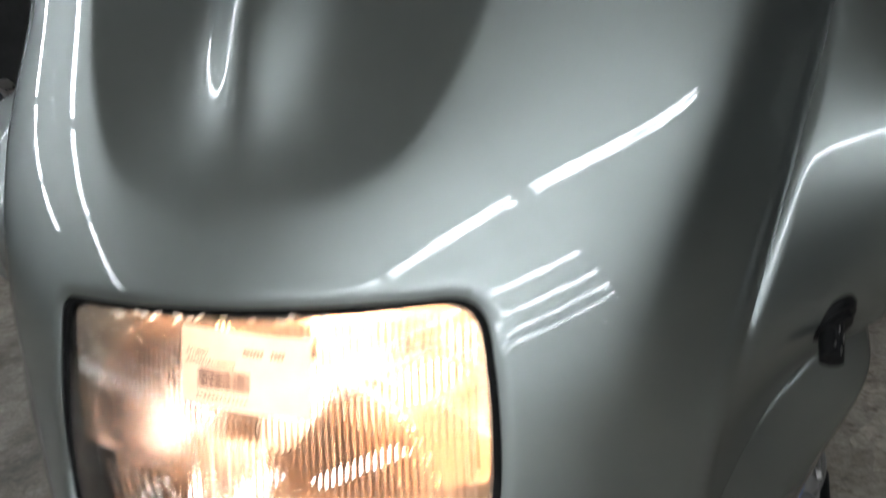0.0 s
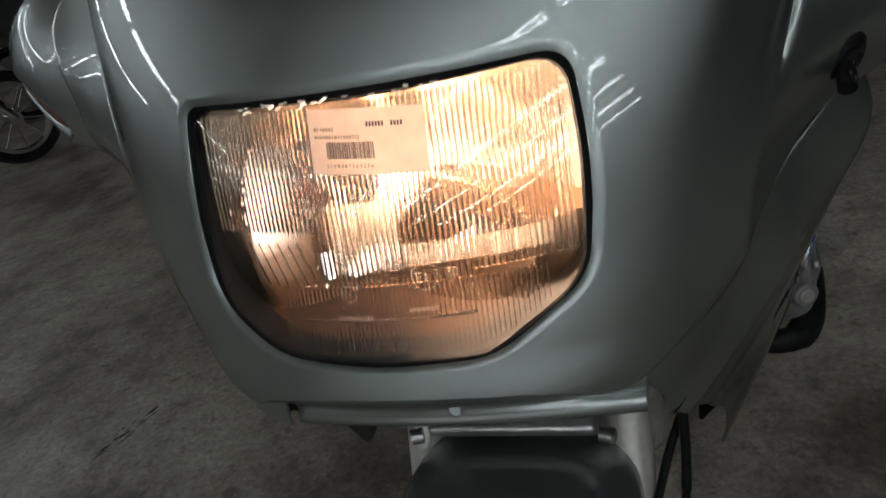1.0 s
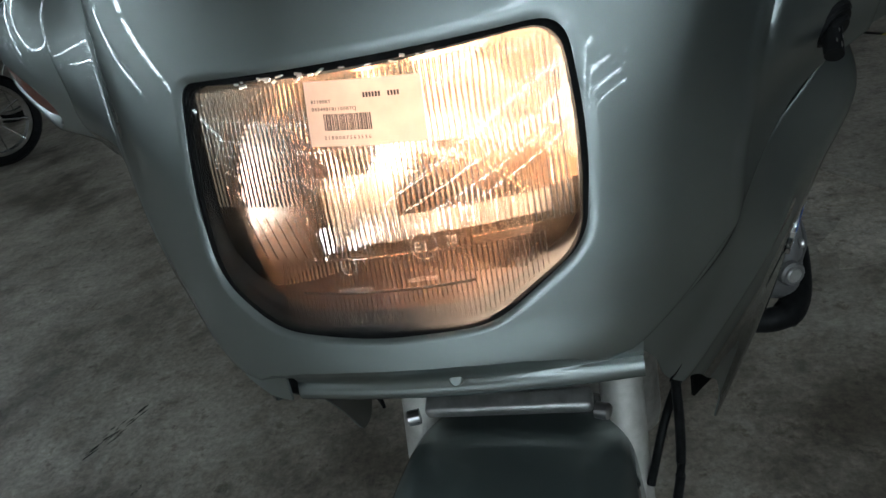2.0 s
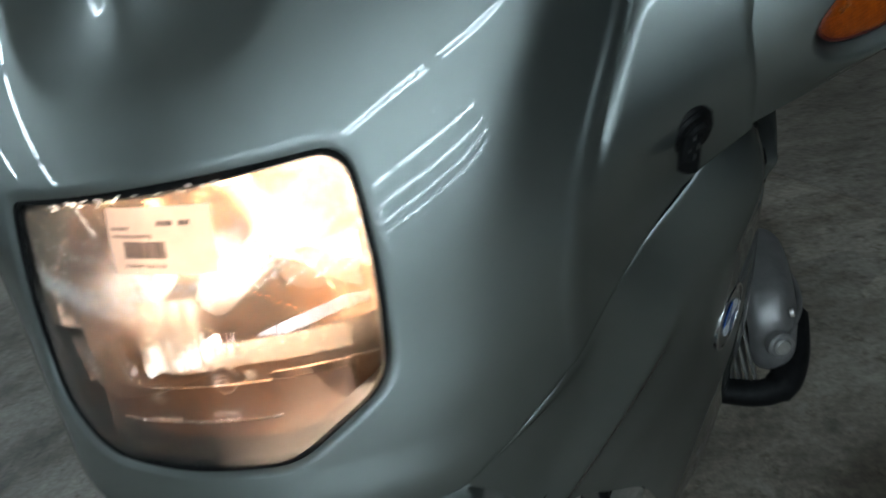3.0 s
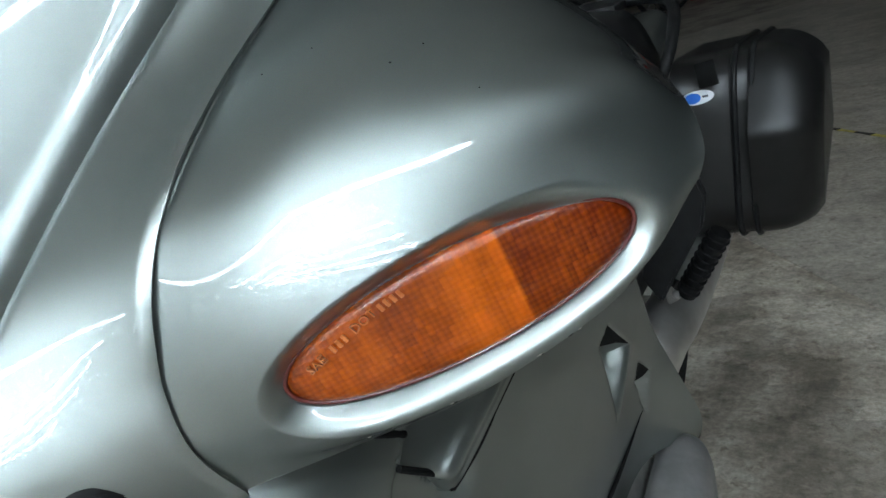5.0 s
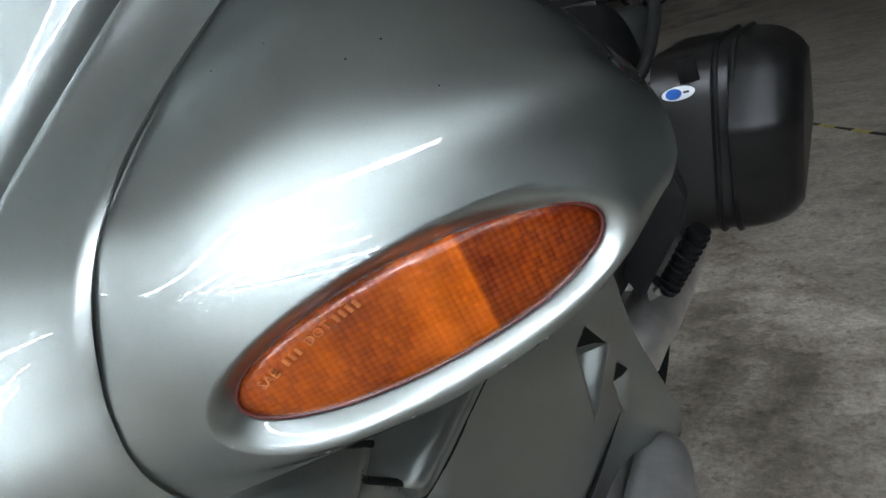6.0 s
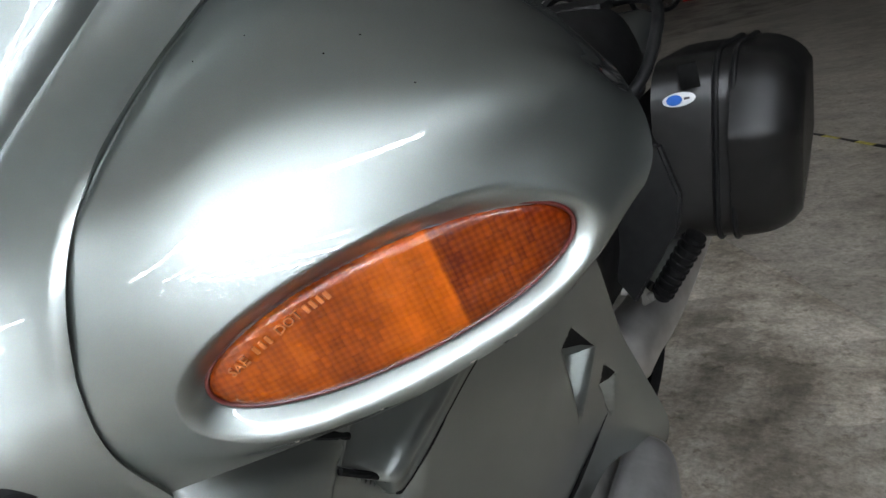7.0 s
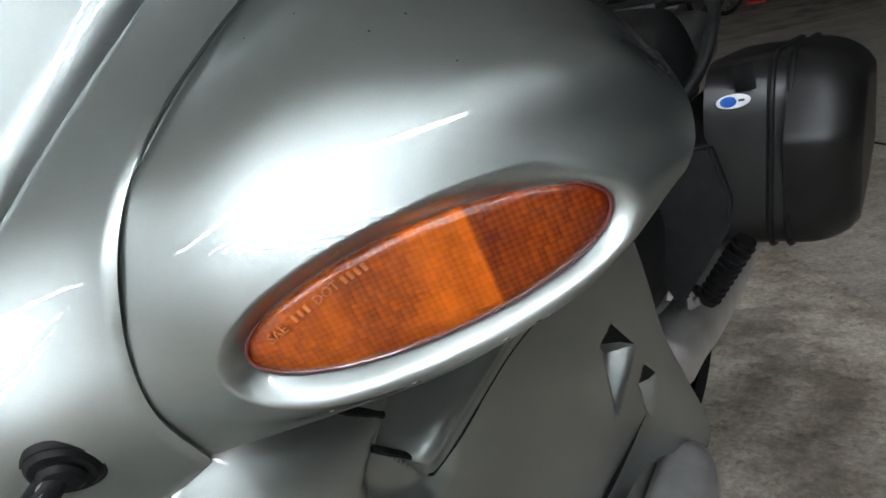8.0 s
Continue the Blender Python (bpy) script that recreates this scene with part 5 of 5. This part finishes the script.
def exhaust_and_pegs():
    part("muffler", tube_bm(curve_points([(0.18, 0.70, 0.37), (0.185, 0.92, 0.405), (0.200, 1.06, 0.438), (0.210, 1.25, 0.438), (0.212, 1.95, 0.46)], 30), [0.03] * 6 + [0.043] * 6 + [0.052] * 16 + [0.047] * 2, 28), SILENCER, bike, "satin steel silencer")
    for s in (1, -1):
        a, b = Vector((s * 0.262, 1.05, 0.532)), Vector((s * 0.330, 1.04, 0.642))
        peg = part("passenger_peg", tube_bm([a, b], 0.0165, 16), RUBBER, bike, "ribbed black rubber footpeg")
        for k in range(9):
            o = a + (b - a) * (k + 0.7) / 9.6
            t = (b - a).normalized()
            part("peg_rib", disc_bm(0.0195, 0.0035, frame_at(o, t, (0, 1, 0)), 18, 0.001), RUBBER, peg)
        bm = bmesh.new()
        tri = [(s * 0.236, 1.05, 0.555), (s * 0.232, 1.06, 0.505), (s * 0.262, 1.03, 0.535)]
        f = bm.faces.new([bm.verts.new(p) for p in tri])
        r = bmesh.ops.extrude_face_region(bm, geom=[f])
        bmesh.ops.translate(bm, verts=[v for v in r["geom"] if isinstance(v, bmesh.types.BMVert)], vec=(-s * 0.008, 0.008, 0))
        bmesh.ops.recalc_face_normals(bm, faces=list(bm.faces))
        bmesh.ops.bevel(bm, geom=list(bm.edges), offset=0.002, segments=2, affect="EDGES")
        part("peg_bracket", bm, ALU, bike, "cast aluminium peg bracket")
        part("peg_bolt", disc_bm(0.007, 0.01, frame_at((s * 0.247, 1.043, 0.535), (s * 0.6, -0.7, 0.2)), 16, 0.002), STEEL, bike)
        part("peg_arm", tube_bm([(s * 0.16, 1.10, 0.56), (s * 0.245, 1.065, 0.535)], 0.014, 12), PLASTIC, bike)
    for s in (1, -1):
        part("stand_leg", tube_bm([(s * 0.10, 0.95, 0.28), (s * 0.15, 1.00, -0.068)], 0.012, 12), PLASTIC, bike, "black centre stand leg")
        heel = [(0.13, 0.80), (0.300, 0.80), (0.322, 0.715), (0.313, 0.668), (0.271, 0.600), (0.240, 0.549), (0.212, 0.604), (0.13, 0.63)]
        bm = bmesh.new()
        f = bm.faces.new([bm.verts.new((s * x, 0.955 + 0.25 * (x - 0.13), z)) for x, z in heel])
        r = bmesh.ops.extrude_face_region(bm, geom=[f])
        bmesh.ops.translate(bm, verts=[v for v in r["geom"] if isinstance(v, bmesh.types.BMVert)], vec=(0, 0.02, 0))
        bmesh.ops.recalc_face_normals(bm, faces=list(bm.faces))
        bmesh.ops.bevel(bm, geom=list(bm.edges), offset=0.004, segments=2, affect="EDGES")
        part("heel_guard", bm, PLASTIC, bike, "matt black plastic heel guard")
    part("rear_frame", box_bm((0.24, 0.75, 0.20), (0, 1.15, 0.60), None, 0.03, 2), DARK, bike, "black rear frame and airbox")


exhaust_and_pegs()

# ---- price label on the headlight glass ----
LABEL_O, LABEL_U, LABEL_V = (-0.0325, 0.9815), (0.0700, -0.006), (-0.001, -0.0345)


def on_label(u, v, out):
    x = LABEL_O[0] + LABEL_U[0] * u + LABEL_V[0] * v
    z = LABEL_O[1] + LABEL_U[1] * u + LABEL_V[1] * v
    return Vector((x, float(lamp_y(x, z)) - 0.0009 - out, z))


def label_patch(u0, u1, v0, v1, out, nu=2, nv=2, thick=0.0002):
    g = np.array([[tuple(on_label(u, v, out)) for v in np.linspace(v0, v1, nv)] for u in np.linspace(u0, u1, nu)])
    return grid_bm(g, thick, flip=True)


def price_label():
    root = link_mesh("price_label", label_patch(0, 1, 0, 1, 0.0, 24, 12, 0.0002), THIN_PAPER)
    root.location.z = 0.08
    tagged(root, "white paper price label with barcode stuck to the headlight", "label")
    rng = random.Random(4)
    u = 0.145
    while u < 0.55:
        w = rng.choice((0.004, 0.004, 0.007, 0.011))
        part("barcode_bar", label_patch(u, u + w, 0.50, 0.755, 0.0003), INK, root, smooth=False)
        u += w + rng.choice((0.004, 0.005, 0.008))
    u = 0.51
    while u < 0.80:
        if not 0.66 < u < 0.71:
            part("print_bar", label_patch(u, u + 0.017, 0.20, 0.275, 0.0003), INK, root, smooth=False)
        u += 0.026

    def letters(text, u, v, step, height):
        for ch in text:
            o = on_label(u, v, 0.0004)
            a, b = (on_label(u + 0.05, v, 0.0004) - o).normalized(), (on_label(u, v - 0.09, 0.0004) - o).normalized()
            n = a.cross(b)
            m = Matrix(((a.x, b.x, n.x, o.x), (a.y, b.y, n.y, o.y), (a.z, b.z, n.z, o.z), (0, 0, 0, 1)))
            part("printed_letter", text_bm(ch, height, m), INK, root, smooth=False)
            u += step

    letters("R1100RT", 0.05, 0.335, 0.0255, 0.0021)
    letters("0434901R1100RTCJ", 0.05, 0.45, 0.0255, 0.0021)
    letters("2100007563556", 0.13, 0.89, 0.0325, 0.0021)
    return root


price_label()


# marks moulded into the glass
def lens_marks():
    head = next(o for o in bike.children if o.name.startswith("headlight"))

    def mark(text, x, z, h):
        y = float(lamp_y(x, z)) + 0.0008
        m = frame_at((x, y, z), (0, -1, 0.3))
        part("moulded_mark", text_bm(text, h, m, 0.0006), MOULDED, head, smooth=False)

    mark("HC/R", 0.016, 0.8945, 0.0036)
    mark("E1", 0.0175, 0.8810, 0.0066)
    mark("20", 0.036, 0.8830, 0.0055)
    mark("E1", -0.0290, 0.8745, 0.004)
    for x, z, r in ((0.0235, 0.8845, 0.0078), (-0.0255, 0.8768, 0.0050)):
        ring = [(x + r * math.cos(k), float(lamp_y(x + r * math.cos(k), z + r * math.sin(k))) + 0.0008, z + r * math.sin(k)) for k in np.linspace(0, 2 * math.pi, 40)]
        part("moulded_ring", tube_bm(ring, 0.0003, 6, cap=False), MOULDED, head)
    # maker's lettering as plain blocks, and small unreadable lines
    for k in range(5):
        x, z = -0.030 + 0.0082 * k, 0.8440
        part("moulded_block", box_bm((0.0052, 0.0005, 0.0066), (x, float(lamp_y(x, z)) + 0.0022, z), Euler((radians(-18), 0, 0)), 0.0002, 1), GLASS, head)
    for x0, n, z in ((-0.034, 9, 0.8625), (0.012, 7, 0.8655)):
        for k in range(n):
            x = x0 + 0.0026 * k
            part("moulded_block", box_bm((0.0017, 0.0006, 0.0028), (x, float(lamp_y(x, z)) + 0.001, z), Euler((radians(-18), 0, 0))), MOULDED, head)
    # the lip across the lower bowl
    pts = [(x, float(lamp_y(x, 0.8585 + 0.15 * x * x)) + 0.005, 0.8585 + 0.15 * x * x) for x in np.linspace(-0.062, 0.050, 30)]
    part("bowl_lip", tube_bm(pts, 0.0009, 6), CHROME, head, "thin bright lip across the lower bowl")
    # flaked paint along the top of the gasket
    rng = random.Random(8)
    for k in range(26):
        x = rng.uniform(-0.085, 0.045)
        z = 0.9875 - 0.0015 * rng.random()
        y = float(lamp_y(x, z)) - 0.0042
        part("paint_flake", box_bm((rng.uniform(0.001, 0.006), 0.0006, rng.uniform(0.0006, 0.0022)), (x, y, z - 0.003 * rng.random()), Euler((0.5, rng.uniform(-0.6, 0.6), 0.2)), 0.0002, 1), CHIP, head)


lens_marks()


# chips, blisters and specks in the lacquer
def on_nose(x, z, out=0.0):
    e = 1e-3
    y = float(nose_y(x, z))
    n = Vector(((float(nose_y(x + e, z)) - y) / e, -1, (float(nose_y(x, z + e)) - y) / e)).normalized()
    return Vector((x, y, z)) + n * out, n


def blemish(name, x, z, r, mat, flat=0.25, seed=0):
    rng = random.Random(seed)
    o, n = on_nose(x, z)
    m = frame_at(o, n)
    bm = bmesh.new()
    ring = [bm.verts.new(m @ Vector((r * rng.uniform(0.75, 1.2) * math.cos(k * math.pi / 6), r * rng.uniform(0.75, 1.2) * math.sin(k * math.pi / 6), 0.00015))) for k in range(12)]
    mid = [bm.verts.new(m @ Vector((0.55 * r * math.cos(k * math.pi / 6), 0.55 * r * math.sin(k * math.pi / 6), r * flat))) for k in range(12)]
    for k in range(12):
        bm.faces.new((ring[k], ring[(k + 1) % 12], mid[(k + 1) % 12], mid[k]))
    bm.faces.new(mid)
    part(name, bm, mat, nose_ob)


blemish("stone_chip", 0.1350, 0.829, 0.0036, CHIP, 0.06, 1)
blemish("stone_chip", -0.034, 1.022, 0.0009, DARK, 0.1, 2)
rng = random.Random(21)
for k in range(34):
    f = k / 33
    x, z = 0.213 + 0.022 * f + rng.uniform(-0.004, 0.004), 0.945 - 0.055 * f + rng.uniform(-0.004, 0.004)
    blemish("blister", x, z, rng.uniform(0.0004, 0.0009), PAINT, 0.5, k)
for k in range(14):
    blemish("speck", rng.uniform(-0.15, 0.29), rng.uniform(0.93, 1.05), rng.uniform(0.0003, 0.0006), DARK, 0.2, 60 + k)


# specks on the mirror housing and chips along its lower lip
housing = next(o for o in bike.children if o.name.startswith("mirror_pod"))
skin = cage(POD, 60, 70)
skin_n = grid_normals(skin)
for k in range(13):
    lip = k >= 5
    i, j = (rng.randrange(14, 46), rng.randrange(3, 5)) if lip else (rng.randrange(6, 44), rng.randrange(38, 58))
    n = Vector(tuple(skin_n[i, j]))
    if n.y > 0 or n.x < -0.3:
        n = -n
    m = frame_at(Vector(tuple(skin[i, j])) + n * 0.0001, n)
    r = rng.uniform(0.0007, 0.0016) if lip else rng.uniform(0.0003, 0.0006)
    bm = bmesh.new()
    ring = [bm.verts.new(m @ Vector((r * rng.uniform(0.6, 1.5) * math.cos(q * math.pi / 5), r * rng.uniform(0.5, 1.0) * math.sin(q * math.pi / 5), -0.0001))) for q in range(10)]
    top = bm.verts.new(m @ Vector((0, 0, 0.0003)))
    for q in range(10):
        bm.faces.new((ring[q], ring[(q + 1) % 10], top))
    part("chip" if lip else "speck", bm, CHIP if lip and k % 2 else DARK, housing)


# ---- marks on the floor ----
def floor_strip(name, a, b, width, mat, label, category, z=0.004, wobble=0.0, seed=1):
    rng = random.Random(seed)
    a, b = Vector(a), Vector(b)
    t = (b - a).normalized()
    n = Vector((-t.y, t.x))
    g = []
    steps = max(2, int((b - a).length / 0.05))
    for k in range(steps + 1):
        p = a + (b - a) * k / steps
        w = width / 2 * (1 - rng.random() * wobble)
        g.append([(p.x - n.x * w, p.y - n.y * w, z), (p.x + n.x * w, p.y + n.y * w, z)])
    ob = link_mesh(name, grid_bm(np.array(g), 0.003, flip=True), mat)
    return tagged(ob, label, category, kind="structure")


def scuff(name, a, b, width, seed):
    """A smear of rubber: many short ragged streaks along one line."""
    rng = random.Random(seed)
    a, b = Vector(a), Vector(b)
    t = (b - a).normalized()
    n = Vector((-t.y, t.x))
    bm = bmesh.new()
    for k in range(26):
        o = a + (b - a) * rng.random() + n * rng.gauss(0, width * 0.28)
        l, w = (b - a).length * rng.uniform(0.08, 0.32), width * rng.uniform(0.03, 0.13)
        q = [o - t * l / 2, o + n * w - t * l * rng.uniform(-0.1, 0.25), o + t * l / 2, o - n * w + t * l * rng.uniform(-0.1, 0.25)]
        bm.faces.new([bm.verts.new((p.x, p.y, 0.0012 + 0.00008 * k)) for p in q])
    bmesh.ops.recalc_face_normals(bm, faces=list(bm.faces))
    tagged(link_mesh(name, bm, RUBBER, smooth=False), "black tyre scuff on the concrete", "floor mark", kind="structure")


EDGE, SIDE = Vector((0.60, -0.80, 0)), Vector((0.80, 0.60, 0))
# a smoother coated bay lies beyond the pale worn strip
bay = np.array([[tuple(Vector((0.10, 2.71, 0.004)) + EDGE * s + SIDE * w) for w in np.linspace(0.0, 13.0, 30)] for s in np.linspace(-6, 13, 30)])
tagged(link_mesh("coated_bay", grid_bm(bay, 0.003), COATED), "smooth dark coated floor bay", "floor", kind="structure")
worn = np.array([[tuple(Vector((0.10, 2.71, 0.0012)) + EDGE * s - SIDE * (0.002 + w * (1 + 0.22 * math.sin(9 * s) + 0.16 * math.sin(23 * s + 1) + 0.12 * math.sin(57 * s)))) for w in np.linspace(0.0, 0.34, 6)] for s in np.linspace(-1, 10, 400)])
tagged(link_mesh("pale_strip", grid_bm(worn, 0.001, flip=True), PALE_SLAB), "pale worn strip of concrete floor", "floor", kind="structure")
for k in range(16):
    a = Vector((0.49, 3.98)) + Vector((0.68, -0.73)) * (0.11 * k - 0.25)
    b = a + Vector((0.68, -0.73)) * 0.108
    floor_strip("hazard_tape", a, b, 0.032, YELLOW if k % 2 else RUBBER, "worn yellow and black hazard tape on the floor", "floor tape", z=0.009, wobble=0.5, seed=k)
for a, b, w in (((-1.33, 0.71), (-1.24, 0.89), 0.035), ((-1.66, 0.52), (-1.57, 0.58), 0.03), ((-1.1, 0.58), (-1.085, 0.61), 0.012)):
    scuff("tyre_scuff", a, b, w, 7)


# ---- things at the back of the hall ----
def parked_motorcycle(body_mat):
    """A machine standing far off: wheels, tank, seat, fork, bars and silencer."""
    root = empty("parked_motorcycle", "dark motorcycle with chromed rims parked on the hall floor", "motorcycle", "parked motorcycles")
    ang = np.linspace(0, 2 * math.pi, 40, endpoint=False)
    for y in (0.0, 1.45):
        g = np.array([[(w, y + r * math.sin(a), 0.31 + r * math.cos(a)) for a in ang] for r, w in ((0.24, -0.045), (0.285, -0.055), (0.31, 0.0), (0.285, 0.055), (0.24, 0.045))])
        tyre = part("wheel", grid_bm(g, 0.0, wrap=True), RUBBER, root, "black tyre")
        rim = bmesh.new()
        disc_bm(0.245, 0.07, frame_at((-0.035, y, 0.31), (1, 0, 0)), 40, 0.006, inner=0.215, bm=rim)
        disc_bm(0.05, 0.12, frame_at((-0.06, y, 0.31), (1, 0, 0)), 20, 0.006, bm=rim)
        for j in range(10):
            a = j * math.pi / 5
            tube_bm([(0, y + 0.03 * math.sin(a), 0.31 + 0.03 * math.cos(a)), (0, y + 0.22 * math.sin(a), 0.31 + 0.22 * math.cos(a))], 0.006, 6, bm=rim)
        part("rim", rim, CHROME, tyre, "chromed spoked rim")
    for s in (1, -1):
        part("fork_leg", tube_bm([(s * 0.09, 0.0, 0.31), (s * 0.09, 0.36, 0.95)], 0.022, 10), STEEL, root)
        part("silencer", tube_bm([(s * 0.17, 0.6, 0.28), (s * 0.19, 1.0, 0.30), (s * 0.20, 1.6, 0.40)], [0.02, 0.035, 0.045], 14), CHROME, root, "chromed silencer")
    part("handlebar", tube_bm(curve_points([(-0.38, 0.55, 1.02), (-0.15, 0.40, 1.05), (0.15, 0.40, 1.05), (0.38, 0.55, 1.02)], 20), 0.012, 8), CHROME, root)
    rows = [[(s * w, y, z + dz) for s, dz in ((-1, -0.12), (-0.9, 0.02), (0, 0.07), (0.9, 0.02), (1, -0.12))] for y, w, z in ((0.42, 0.08, 0.86), (0.60, 0.16, 0.90), (0.80, 0.14, 0.86), (0.95, 0.09, 0.80))]
    part("tank", grid_bm(cage(rows, 20, 24), 0.01, flip=True), body_mat, root, "glossy painted tank")
    rows = [[(s * w, y, z + dz) for s, dz in ((-1, -0.07), (-0.9, 0.0), (0, 0.02), (0.9, 0.0), (1, -0.07))] for y, w, z in ((0.92, 0.12, 0.78), (1.15, 0.16, 0.78), (1.45, 0.13, 0.82), (1.62, 0.08, 0.84))]
    part("seat", grid_bm(cage(rows, 20, 20), 0.01, flip=True), PLASTIC, root, "black seat")
    part("engine", box_bm((0.30, 0.45, 0.38), (0, 0.70, 0.45), None, 0.05, 3), ALU, root, "cast engine")
    part("headlamp", disc_bm(0.09, 0.12, frame_at((0, 0.34, 0.90), (0, -1, 0)), 28, 0.03), CHROME, root, "chromed headlamp shell")
    part("fender", box_bm((0.12, 0.42, 0.02), (0, 1.55, 0.65), Euler((radians(-15), 0, 0)), 0.006, 2), body_mat, root)
    return root


far = parked_motorcycle(BLACK_ENAMEL)
far.matrix_basis = pose(-1.0, 13.4, 0, 0, 0, 130)
for x, y, turn in ((0.2, 14.2, 130), (-2.4, 12.4, 125), (1.5, 15.2, 128), (-3.9, 3.4, 150), (-4.9, 4.6, 150)):
    copy_thing(far, pose(x, y, 0, 0, 0, turn))


def traffic_cone():
    root = empty("traffic_cone", "red plastic traffic cone on the hall floor", "traffic cone")
    part("cone", tube_bm([(0, 0, 0.03), (0, 0, 0.55), (0, 0, 0.70)], [0.15, 0.055, 0.025], 28), RED, root, "red plastic cone")
    part("base", box_bm((0.38, 0.38, 0.03), (0, 0, 0.015), None, 0.01, 2), RED, root, "square red base")
    root.matrix_basis = pose(-1.9, 13.9, 0)


traffic_cone()
